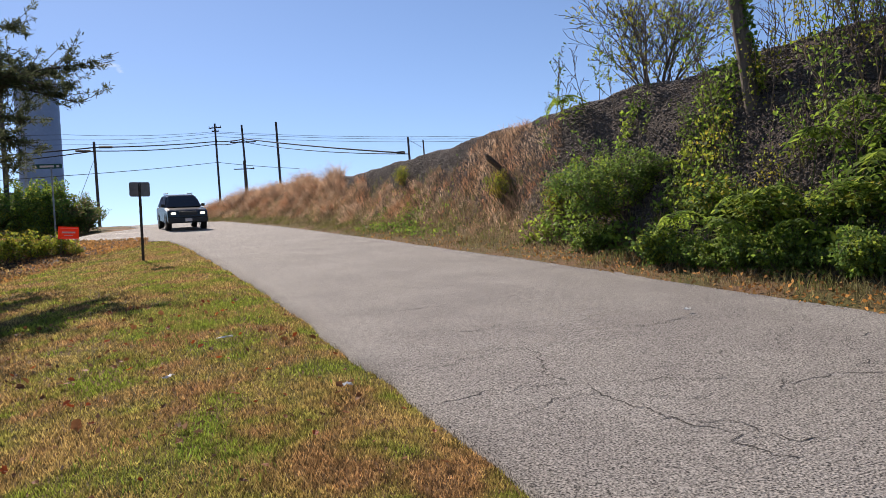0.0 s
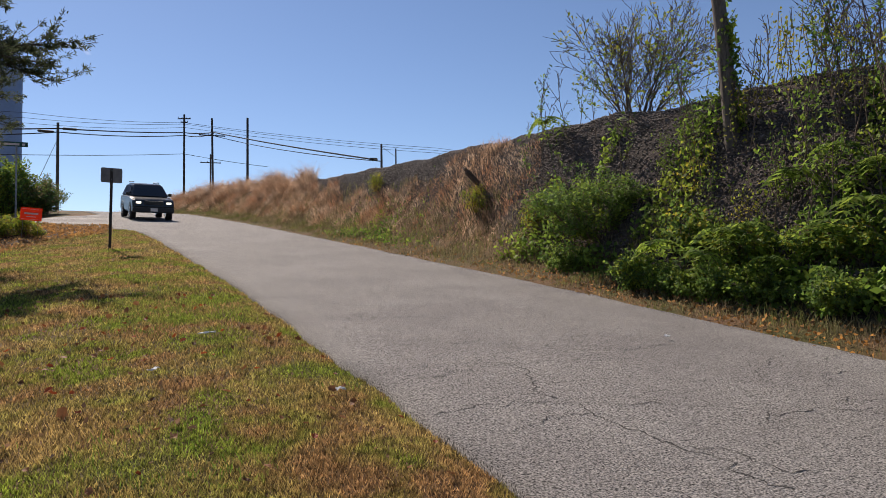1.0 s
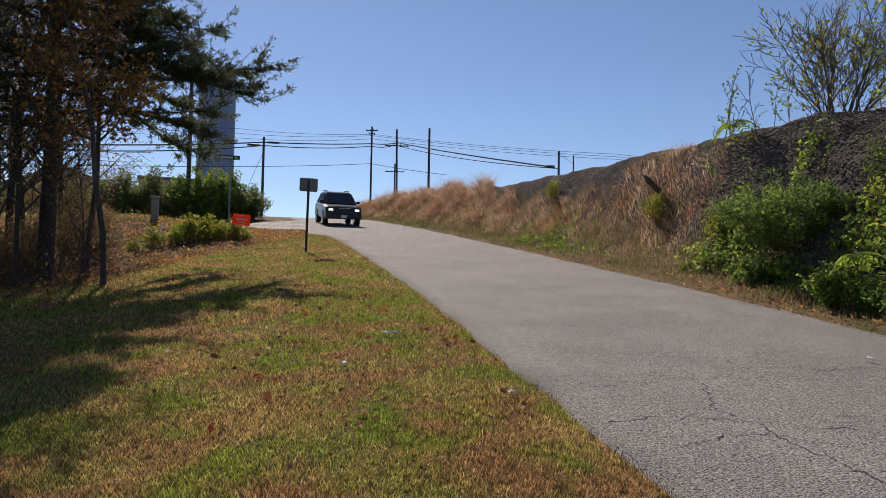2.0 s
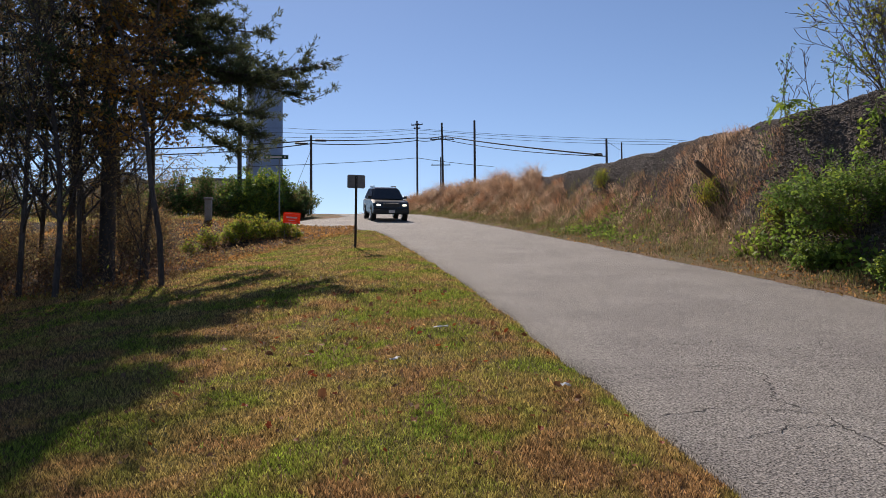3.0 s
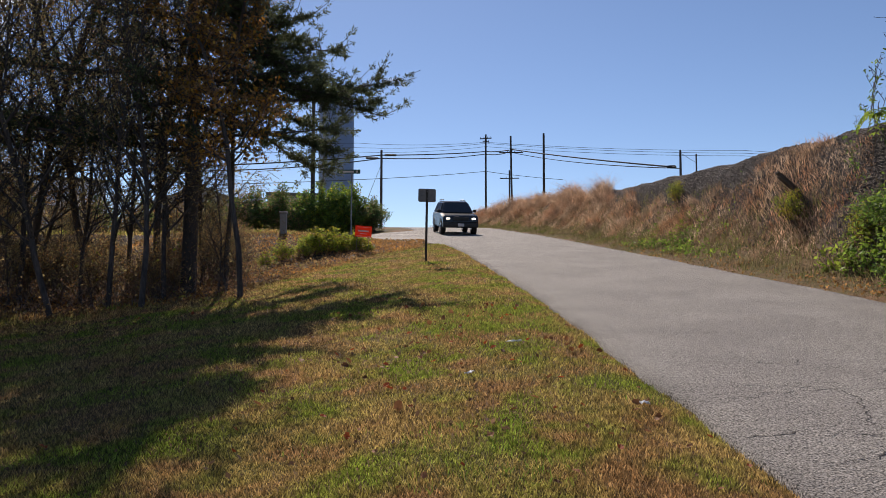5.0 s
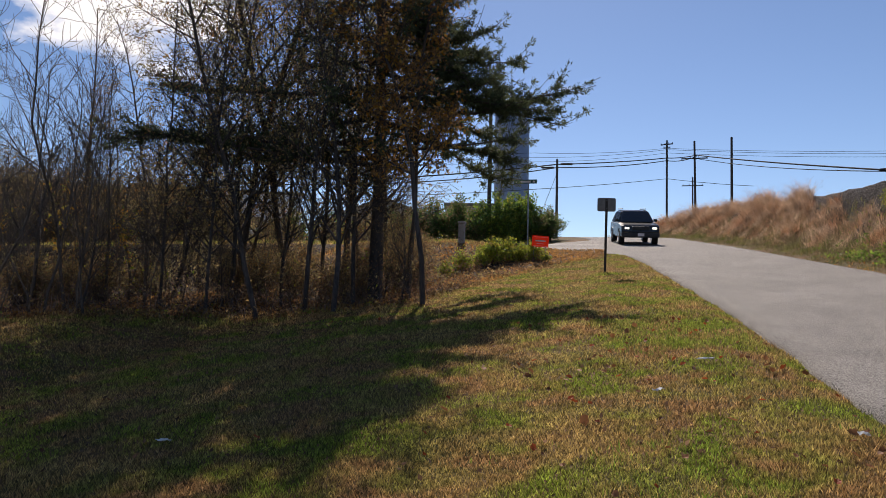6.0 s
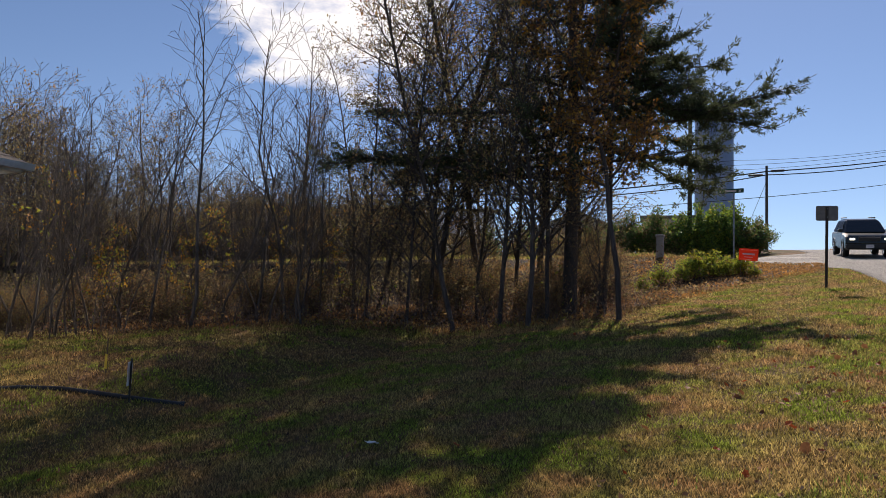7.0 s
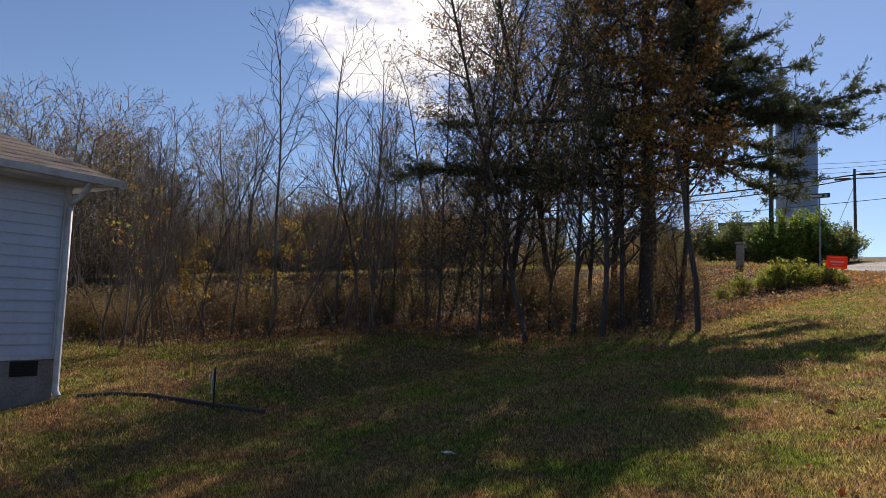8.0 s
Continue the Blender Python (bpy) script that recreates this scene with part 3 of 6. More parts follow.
tagged(oak_b, "thin young oak with brown leaves beside the pine")

# big pine with long level boughs
def make_pine(seed, height, r, label):
    rng = np.random.default_rng(seed)
    ob = thing("pine_tree", Matrix(), label, "tree")
    tr = np.array([[0.12 * math.sin(h * 0.5) * h / height, 0.05 * math.sin(h * 0.8), h] for h in np.linspace(-0.2, height, 14)])
    tubes = [tube_arrays(tr, np.linspace(r, r * 0.2, 14), 10)]
    twigs, twigs_long = [], []
    turn = 0.0
    long = [(3.9, 0.42, 4.4), (4.2, 0.62, 4.9), (4.5, 0.34, 5.5), (4.8, 0.50, 5.3), (5.1, 0.28, 5.2), (5.4, 0.44, 5.6), (5.0, 0.70, 5.0), (5.9, 0.48, 4.2), (6.3, 0.70, 3.3), (6.7, 0.38, 3.0), (7.1, 0.62, 2.7), (7.6, 0.45, 2.5), (8.2, 0.6, 2.3), (5.7, 0.62, 4.6), (6.0, 0.30, 3.9), (6.4, 0.15, 3.2), (6.8, 0.55, 2.9), (7.2, 0.3, 2.6), (7.8, 0.2, 2.4), (8.5, -0.05, 1.9), (3.6, 3.05, 6.0), (4.0, 3.3, 6.4), (4.6, 2.9, 6.0), (5.4, 3.2, 5.4), (3.4, 3.5, 5.6)]
    for k in range(62 + len(long)):
        h = 3.2 + (height - 3.6) * (min(k, 61) / 61) ** 0.9
        turn += 2.3 + rng.normal() * 0.3
        L = (2.5 * (1 - ((h - 3.2) / (height - 2.4)) ** 1.2) + 0.5) * (0.65 + 0.5 * rng.random())
        if k >= 62:
            h, turn, L = long[k - 62]
            h, L = (h + 0.35, L * 0.88) if turn < 2 else (h, L)
        a = np.array([math.cos(turn), math.sin(turn), -0.01 if k >= 62 else 0.12 + 0.25 * rng.random()])
        p = np.array([np.interp(h, tr[:, 2], tr[:, 0]), np.interp(h, tr[:, 2], tr[:, 1]), h])
        pts = [p]
        d = unit(a)
        for i in range(6):
            d = unit(d + rng.normal(size=3) * 0.10 + np.array([0, 0, (-0.024 if k >= 62 else -0.05) + 0.011 * i]))
            pts.append(pts[-1] + d * L / 6)
        pts = np.array(pts)
        tubes.append(tube_arrays(pts, np.linspace(0.035 + 0.006 * L, 0.01, 7), 5))
        for j in range(int(9 + 4 * L + (26 if k >= 62 else 0))):
            u = 0.2 + 0.8 * rng.random()
            q = u * 6
            i = min(int(q), 5)
            s = pts[i] + (pts[i + 1] - pts[i]) * (q - i)
            dd = unit(unit(pts[i + 1] - pts[i]) + rng.normal(size=3) * np.array([0.75, 0.75, 0.50]))
            tl = (0.30 + 0.5 * rng.random()) * min(1.3, 0.4 + L * 0.2)
            tw = np.array([s, s + dd * tl * 0.5, s + dd * tl + np.array([0, 0, 0.10])])
            tubes.append(tube_arrays(tw, [0.010, 0.008, 0.006], 3))
            (twigs_long if k >= 62 else twigs).append(tw)
    v, f = merge(tubes)
    part("trunk", mesh_np("trunk", v, f, M_BARK, True), None, ob)
    cl, dr = along(rng, twigs, 3300)
    cl2, dr2 = along(rng, twigs_long, 8200)
    cl, dr = np.concatenate([cl, cl2]), np.concatenate([dr, dr2])
    c = np.repeat(cl, 11, 0) + rng.normal(size=(len(cl) * 11, 3)) * 0.03
    v, f = leaf_arrays(rng, c, 0.105, 0.4, 0.22, 0.0, np.repeat(dr, 11, 0) * 0.35)
    part("needle_foliage", mesh_np("needle_foliage", v, f, M_PINE), None, ob)
    return ob


pine = make_pine(5, 15.0, 0.185, "large dark pine with long level boughs at the wood's edge")
place(pine, spot(17.3, 17.9), 0, 1.0, True)

# bare saplings
sap = [make_tree("sapling", 41 + i, h, r, BARE, "bare grey-brown sapling with fine upright twigs", bark=M_BARKG, group="bare saplings in the thicket") for i, (h, r) in enumerate(((8.2, 0.05), (7.0, 0.04), (9.2, 0.055), (5.0, 0.03)))]
rng = np.random.default_rng(22)
places = [(46.7, 16.6, 2, 0.80), (39.6, 17.5, 0, 0.82), (38.6, 19.0, 2, 0.78), (55.6, 16.8, 1, 0.72), (42.0, 17.5, 0, 0.78), (44.5, 17.0, 1, 0.75), (49.5, 17.0, 1, 0.8), (51.5, 17.5, 0, 0.65), (53.4, 17.5, 3, 0.95), (57.0, 17, 1, 0.75), (58.5, 18, 0, 0.65), (41.0, 17.0, 3, 1.0), (48.0, 19.0, 0, 0.72), (37.0, 18.5, 1, 0.8), (35.5, 19.5, 0, 0.7)]
for k in range(90):
    places.append((33 + 29 * rng.random(), 16.4 + 9 * rng.random() ** 1.5, int(rng.integers(0, 4)), 0.25 + 0.42 * rng.random()))
seen = set()
for yaw, d, i, s in places:
    place(sap[i], spot(yaw, d), rng.random() * 360, s, i not in seen, lean=rng.normal() * 4)
    seen.add(i)

# young trees in autumn colour between the saplings
YOUNG = dict(kids=(9, 4), ratio=(0.30, 0.5), angle=(45, 40), up=(0.03, 0.08, 0.02), wander=0.12, shape=0.6, **{"from": (0.35, 0.3)}, rmin=0.005)
gold = make_tree("young_tree", 46, 3.6, 0.025, YOUNG, "young tree with a few golden leaves in the thicket", bark=M_BARKG, leaves=((M_LEAFO, 300, 0.085, 0.6, 0.4, 0.05, "golden_leaves"), (M_LEAFY, 150, 0.09, 0.6, 0.4, 0.05, "yellow_leaves")), group="young golden trees in the thicket")
for i, (yaw, d, s) in enumerate(((56.4, 19.0, 1.0), (52.6, 17.2, 0.62), (53.2, 16.6, 0.5), (44.6, 19.0, 0.75), (39.9, 20.5, 0.8), (47.8, 18.2, 0.55), (36.0, 18.6, 0.6))):
    place(gold, spot(yaw, d), i * 83, s, i == 0, lean=(i * 37 % 11) - 5)

# bare trees beyond the side road
farp = [make_tree("bare_tree", 51 + i, 11.0, 0.12, FAR, "half-bare tree with grey twigs and last olive leaves", bark=M_BARK, leaves=((M_LEAFD, (1800, 1500, 2600)[i], 0.13, 0.5, 0.3, 0.2, "crown"), (M_LEAFO, (50, 180, 50)[i], 0.13, 0.6, 0.3, 0.2, "yellowed_crown")), group="bare trees beyond the side road") for i in range(3)]
rng = np.random.default_rng(23)
fp = [(61.0, 41, 0, 0.85), (63.5, 42, 1, 0.9), (66, 44, 2, 0.9), (50.5, 50, 1, 0.95), (53, 47, 0, 0.7), (55, 50, 2, 0.75)]
for k in range(86):
    yaw = 33 + 36 * rng.random()
    fp.append((yaw, 43 + 22 * rng.random(), int(rng.integers(0, 3)), (0.6 + 0.4 * rng.random()) * (1.0 if yaw > 57 else 0.66 if yaw > 44 else 0.5)))
seen = set()
for yaw, d, i, s in fp:
    place(farp[i], spot(yaw, d), rng.random() * 360, s, i not in seen)
    seen.add(i)

# brush: tangled canes, dead leaves and a few green sprays along the wood's edge and behind it
def scatter(rng, n, x0, x1, y0, y1, keep):
    p = np.stack([x0 + (x1 - x0) * rng.random(n), y0 + (y1 - y0) * rng.random(n)], 1)
    return p[keep(p[:, 0], p[:, 1])]


def ground_z(p):
    """Height of the uneven ground sheet under places (x, y)."""
    i = np.clip(np.searchsorted(gx, p[:, 0]) - 1, 0, len(gx) - 2)
    j = np.clip(np.searchsorted(gy, p[:, 1]) - 1, 0, len(gy) - 2)
    u = (p[:, 0] - gx[i]) / (gx[i + 1] - gx[i])
    w = (p[:, 1] - gy[j]) / (gy[j + 1] - gy[j])
    z = (GZ[j, i] * (1 - u) + GZ[j, i + 1] * u) * (1 - w) + (GZ[j + 1, i] * (1 - u) + GZ[j + 1, i + 1] * u) * w
    return np.maximum(z, land(p[:, 0], p[:, 1]) - 0.15)


def on_land(p, sink=0.02):
    return np.concatenate([p, (ground_z(p) - sink)[:, None]], 1)


def brush_room(x, y):
    """How high the brush may stand: it thins out towards the side road's shoulder."""
    return np.where(x < -8.5, np.clip(1.42 + 0.063 * y - land(x, y), 0.12, 1.3), 1.5)


def lumps(p, s, seed):
    return np.array([noise.noise(Vector((a * s, b * s, seed))) for a, b in p])


rng = np.random.default_rng(24)
def in_wood(x, y):
    return (y > wood_edge(x) + np.where((x > -11.5) & (x < -3.4), -0.55, 0.3)) & (y < np.where(x < -2.5, 27.8, 27)) & (x < np.where(y > 22, -2.6 - 0.15 * (y - 22), -2.6))


p = scatter(rng, 34000, -42, -2, 7, 30, in_wood)
depth = p[:, 1] - wood_edge(p[:, 0])
p = p[rng.random(len(p)) < np.clip(1.3 - depth * 0.09, 0.25, 1)]
lump = lumps(p, 0.35, 3)
h = (0.16 + 0.84 * smooth(np.where(p[:, 0] > -11.5, -0.6, 0.4), np.where(p[:, 0] > -11.5, 0.9, 3.0), p[:, 1] - wood_edge(p[:, 0]))) * (0.55 + 0.75 * np.clip(lump + 0.35, 0, 1)) * np.interp(p[:, 0], [-16, -10, -6, -4, -2.5], [1.1, 1.2, 0.9, 0.5, 0.35])
h = np.minimum(h, brush_room(p[:, 0], p[:, 1]) * (0.35 + 0.75 * rng.random(len(p)) ** 2)) * np.where((p[:, 0] > -6.5) & (p[:, 1] > 19.0), 0.4, 1.0)
v, f = blade_arrays(rng, on_land(p), h, 0.009, 2.4, 0.7)
tagged(new("brush_canes", mesh_np("brush_canes", v, f, M_CANE)), "tangled brown canes and briars at the wood's edge", "brush", kind="stuff")
for nm, lm, n, sz, hh, lab in (("dead_leaves", M_LEAFX, 14000, 0.06, 1.0, "dead brown leaves caught in the brush"), ("olive_leaves", M_LEAFD, 50000, 0.065, 1.6, "dull olive leaves of the undergrowth"), ("yellowing_leaves", M_LEAFY, 14000, 0.075, 1.5, "yellowing leaves of the undergrowth")):
    q = scatter(rng, n, -42, -2, 7, 30, in_wood)
    lq = lumps(q, 0.35 if nm != "yellowing_leaves" else 0.6, 3 if nm != "yellowing_leaves" else 9)
    if nm == "yellowing_leaves":
        q, lq = q[lq > 0.12], lq[lq > 0.12]
    c = on_land(q)
    up_ = (0.14 + 0.86 * smooth(np.where(q[:, 0] > -11.5, -0.6, 0.4), np.where(q[:, 0] > -11.5, 0.9, 3.0), q[:, 1] - wood_edge(q[:, 0]))) * hh * (0.5 + np.clip(lq + 0.35, 0, 1)) * np.interp(q[:, 0], [-16, -10, -6, -4, -2.5], [1.1, 1.3, 0.9, 0.45, 0.3])
    up_ = up_ * np.where((q[:, 0] > -6.5) & (q[:, 1] > 19.0), 0.35, 1.0)
    c[:, 2] += rng.random(len(c)) ** 1.3 * np.minimum(up_, brush_room(q[:, 0], q[:, 1]) * 1.05)
    v, f = leaf_arrays(rng, c, sz, 0.5, 0.55, 0.2)
    tagged(new(nm, mesh_np(nm, v, f, lm)), lab, "leaves", kind="stuff")

q = scatter(rng, 40000, -15, -3, 9, 20, lambda x, y: (y > wood_edge(x) - 0.5) & (y < wood_edge(x) + 2.6))
c = on_land(q)
c[:, 2] += rng.random(len(q)) ** 1.2 * 1.25 * smooth(-0.6, 1.0, q[:, 1] - wood_edge(q[:, 0])) * (0.35 + np.clip(lumps(q, 0.7, 21) + 0.4, 0, 1))
v, f = leaf_arrays(rng, c, 0.055, 0.5, 0.5, 0.2)
tagged(new("russet_leaves", mesh_np("russet_leaves", v, f, M_LEAFX)), "russet leaves of briars fronting the trunks", "leaves", kind="stuff")

q = scatter(rng, 60000, -16, 0.5, 11, 31, lambda x, y: (y > wood_edge(x) - 0.5) & (y < wood_edge(x) + 14) & (y < 31.3 - 0.5 * (x > -3)))
c = on_land(q, -0.02)
v, f = leaf_arrays(rng, c, 0.08, 0.4, 0.6, -0.1)
tagged(new("leaf_litter", mesh_np("leaf_litter", v, f, M_LEAFB)), "fallen brown leaves carpeting the wood's edge", "leaves", kind="stuff")


def make_bush(name, seed, size, label, leaves, stems=26, category="bush", twig=None):
    """A rounded bush at the origin: stems from the root and leaves on lumpy sprays. leaves: (material, count, leaf size, narrow, part name)."""
    rng = np.random.default_rng(seed)
    ob = thing(name, Matrix(), label, category)
    w, d, h = size
    tubes, tips = [], []
    for s in range(stems):
        a, e = rng.random() * 6.28, rng.random()
        end = np.array([math.cos(a) * w * 0.5 * e ** 0.5, math.sin(a) * d * 0.5 * e ** 0.5, h * (1.02 - 0.55 * e) * (0.75 + 0.35 * rng.random())])
        p0 = np.array([end[0] * 0.25, end[1] * 0.25, -0.1])
        mid = (p0 + end) / 2 + np.array([0, 0, 0.12 * h]) + rng.normal(size=3) * 0.06
        pts = np.array([p0, (p0 + mid) / 2 + rng.normal(size=3) * 0.03, mid, (mid + end) / 2 + rng.normal(size=3) * 0.05, end])
        tubes.append(tube_arrays(pts, np.linspace(0.014, 0.005, 5), 4))
        for k in range(7):
            q = pts[1 + int(rng.integers(0, 4))]
            dd = unit(rng.normal(size=3) + np.array([0, 0, 0.3]) + unit(end) * 0.8)
            tw = np.array([q, q + dd * h * 0.14, q + dd * h * 0.26 + np.array([0, 0, -0.03])])
            tubes.append(tube_arrays(tw, [0.006, 0.005, 0.004], 3))
            tips.append(tw)
        tips.append(pts[2:])
    v, f = merge(tubes)
    part("branchwork", mesh_np("branchwork", v, f, twig or M_TWIG, True), None, ob)
    for lm, n, sz, nar, pn in leaves:
        c, dr = along(rng, tips, n)
        c = c + rng.normal(size=c.shape) * np.array([0.07, 0.07, 0.06])
        c[:, 2] = np.maximum(c[:, 2], 0.02)
        v, f = leaf_arrays(rng, c, sz, 0.5, nar, 0.3, dr * 0.4)
        part(pn, mesh_np(pn, v, f, lm), None, ob)
    return ob


tk = make_bush("thicket_bush", 67, (2.6, 2.0, 2.3), "twiggy thicket bush with sparse brown and olive leaves", ((M_LEAFB, 1200, 0.07, 0.5, "foliage"), (M_LEAFD, 2000, 0.07, 0.5, "olive_foliage")), 64)
tk["group"] = "thicket bushes in the woods"
tk2 = make_bush("thicket_bush", 68, (2.2, 1.8, 2.0), "twiggy thicket bush with yellowing leaves", ((M_LEAFY, 420, 0.08, 0.5, "foliage"), (M_LEAFO, 330, 0.08, 0.5, "orange_foliage"), (M_LEAFD, 1400, 0.07, 0.5, "olive_foliage")), 55)
tk2["group"] = "thicket bushes in the woods"
rng = np.random.default_rng(33)
spots = [(21, 19.8), (34, 21.8)]
for k in range(90):
    yaw = 13 + 50 * rng.random()
    x_lim = 16.4 if yaw < 22 else 16.8 if yaw < 36 else 16.5
    spots.append((yaw, x_lim + 8.5 * rng.random()))
for i, (yaw, d) in enumerate(spots):
    q = spot(yaw, d)
    if i > 1 and (yaw < 34 and i % 2 or q.y > 27.5 or q.y < wood_edge(q.x) + 1.2):
        continue
    place((tk, tk2)[1 if i % 4 == 1 else 0], q, rng.random() * 360, (0.6 + 0.5 * rng.random()) * (0.75 if yaw < 16 else min(0.55, float(brush_room(q.x, q.y)) / 2.0) if yaw > 33 else 0.6), i < 2)
for k in range(84):
    x = -10 - 80 * ((k + 0.5 * rng.random()) / 84) ** 1.15
    y = 39.0 + 6.0 * rng.random()
    o = place((tk, tk2)[k % 2], Vector((x, y, land1(x, y))), rng.random() * 360, (2.0 + 0.9 * rng.random()) * (1 if x < -24 else 0.45))
    tagged(o, "tall twiggy hedge bush beyond the side road", group="hedge bushes beyond the side road")

# ---- the bank: stones, dry grass, weeds ----
rng = np.random.default_rng(25)
def bank_t(x, y):
    a = ROAD_R + bend(y) + 1.1
    return (x - a) / np.maximum(crest_x(y) - a, 0.8)


def dryness(x, y):
    return smooth(12.0, 15.5, y - (x - 8) * 0.5 + 2.0 * np.array([noise.noise(Vector((a * 0.5, b * 0.5, 2))) for a, b in zip(x, y)]))


q = scatter(rng, 190000, 8.5, 14.5, 2, 45, lambda x, y: (bank_t(x, y) > 0.12) & (bank_t(x, y) < 1.15))
dq = dryness(q[:, 0], q[:, 1]) * (bank_t(q[:, 0], q[:, 1]) < 0.46 + 0.01 * (q[:, 1] - 20))
q = q[(rng.random(len(q)) > dq * 0.95)][:60000]
c = on_land(q, 0.0)
n = len(c)
octa = np.array([[1, 0, 0], [0, 1, 0], [-1, 0, 0], [0, -1, 0], [0, 0, 0.8], [0, 0, -0.6]])
rs = (0.016 + 0.034 * rng.random(n) ** 2)[:, None, None]
v = c[:, None] + octa[None] * rs * (0.6 + 0.8 * rng.random((n, 6, 3)))
f = (np.arange(n)[:, None, None] * 6 + np.array([[0, 1, 4], [1, 2, 4], [2, 3, 4], [3, 0, 4], [1, 0, 5], [2, 1, 5], [3, 2, 5], [0, 3, 5]])[None]).reshape(-1, 3)
tagged(new("ballast_stones", mesh_np("ballast_stones", v.reshape(-1, 3), f, M_STONE)), "loose dark grey stones covering the railway bank", "stones", kind="stuff")

q = scatter(rng, 420000, 2, 13.5, 11, 70, lambda x, y: (bank_t(x, y) > 0.02) & (bank_t(x, y) < 1.1) & (x > ROAD_R + bend(y) + 0.9))
tq = bank_t(q[:, 0], q[:, 1])
lq = lumps(q, 0.55, 4)
top = np.interp(q[:, 1], [12, 15, 17.5, 20.5, 23.5, 28, 36, 44], [0.35, 0.58, 0.95, 0.85, 0.52, 0.52, 0.95, 1.1])
keep = (rng.random(len(q)) < dryness(q[:, 0], q[:, 1])) & (tq < top + 0.3 * lq) & (lq > -0.55)
q, lq, tq = q[keep], lq[keep], tq[keep]
h = (0.16 + 0.5 * np.clip(lq + 0.2, 0, 1) + 0.25 * np.clip(lumps(q, 1.7, 31), 0, 1) + 0.25 * smooth(0.4, 0.9, tq) * (q[:, 1] > 24)) * np.interp(q[:, 1], [16, 22, 27, 40], [0.45, 0.5, 0.8, 0.9])
v, f = blade_arrays(rng, on_land(q), h * np.interp(tq, [0, 0.14, 0.3], [0.15, 0.5, 1]), 0.012, 1.3, 0.6, toward=(-0.35, -0.15, 0))
tagged(new("dry_grass", mesh_np("dry_grass", v, f, M_STRAW)), "tall tawny dry grass on the bank", "grass", kind="stuff")

q = scatter(rng, 230000, 2, 11, 3, 66, lambda x, y: (x > ROAD_R + bend(y) - 0.02) & (x < ROAD_R + bend(y) + 2.8))
off = q[:, 0] - ROAD_R - bend(q[:, 1])
q = q[rng.random(len(q)) < np.interp(off, [0, 0.15, 1.8, 2.8], [0.35, 1, 0.8, 0.2])]
off = q[:, 0] - ROAD_R - bend(q[:, 1])
v, f = blade_arrays(rng, on_land(q), np.interp(off, [0, 0.3, 1.2], [0.04, 0.08, 0.20]) * (0.8 + 0.8 * np.clip(lumps(q, 0.8, 6), -0.4, 1)), np.interp(q[:, 1], [3, 40], [0.010, 0.022])[:, None], 0.8, 0.5)
tagged(new("verge_weeds", mesh_np("verge_weeds", v, f, M_WEED)), "short mixed weeds along the road's verge", "weeds", kind="stuff")

q = scatter(rng, 16000, 5, 10.5, 3, 30, lambda x, y: (x > ROAD_R + bend(y) - 0.05) & (x < ROAD_R + bend(y) + 1.1))
q = q[rng.random(len(q)) < np.interp(q[:, 1], [3, 14, 30], [1.0, 0.6, 0.1])]
c = on_land(q, -0.03)
c[:, 2] += 0.05 * rng.random(len(c))
v, f = leaf_arrays(rng, c, 0.06, 0.5, 0.6, -0.1)
tagged(new("verge_litter", mesh_np("verge_litter", v, f, M_LEAFB)), "fallen brown leaves caught along the road's verge", "leaves", kind="stuff")

# ---- lawn blades ----
rng = np.random.default_rng(26)
n = 1200000
d = 2.3 + 29 * rng.random(n) ** 1.9
yaw = np.radians(-34 + 108 * rng.random(n))
d[:90000], yaw[:90000] = 6.0 * rng.random(90000) ** 0.5, 6.2832 * rng.random(90000)
p = np.stack([-np.sin(yaw) * d, np.cos(yaw) * d], 1)
edge = ROAD_L + bend(p[:, 1]) + np.where((p[:, 1] > 24.5), -4.2 * np.clip((p[:, 1] - 24.5) / 7.2, 0, 1) ** 2.6, 0)
ok = (p[:, 0] < edge + 0.05 + 0.05 * rng.normal(size=n)) & (p[:, 1] < wood_edge(p[:, 0]) + 0.6 + 0.5 * rng.normal(size=n)) & ~((p[:, 0] < -9.9) & (p[:, 1] < 5.55)) & (p[:, 1] < 31)
p, d = p[ok], d[ok]
n = len(p)
root = on_land(p, 0.005)
a = rng.random(n) * 6.28
side = np.stack([np.cos(a), np.sin(a), np.zeros(n)], 1) * (np.interp(d, [3, 10, 30], [0.0040, 0.0072, 0.017]) * (0.7 + 0.6 * rng.random(n)))[:, None]
b = rng.random(n) * 6.28
hh = (0.018 + 0.028 * rng.random(n)) * np.interp(d, [3, 12], [0.9, 1.3]) * (1 + 0.35 * lumps(p, 1.2, 8))
tip = root + np.stack([np.cos(b) * hh * 0.55, np.sin(b) * hh * 0.55, hh], 1)
v = np.stack([root - side, root + side, tip], 1).reshape(-1, 3)
tagged(new("lawn_grass", mesh_np("lawn_grass", v, np.arange(3 * n).reshape(-1, 3), M_BLADE)), "mown lawn grass, half green and half browned", "grass", kind="stuff")

q = scatter(rng, 26000, -15, 0.8, 4.5, 16, lambda x, y: (y < wood_edge(x) + 0.3) & ~((x < -9.9) & (y < 5.8)))
q = q[(rng.random(len(q)) < np.interp(wood_edge(q[:, 0]) - q[:, 1], [0, 4, 9], [1.0, 0.55, 0.15])) & (lumps(q, 0.7, 61) > -0.2)]
c = on_land(q, -0.022)
v, f = leaf_arrays(rng, c, 0.042, 0.5, 0.6, 0.0)
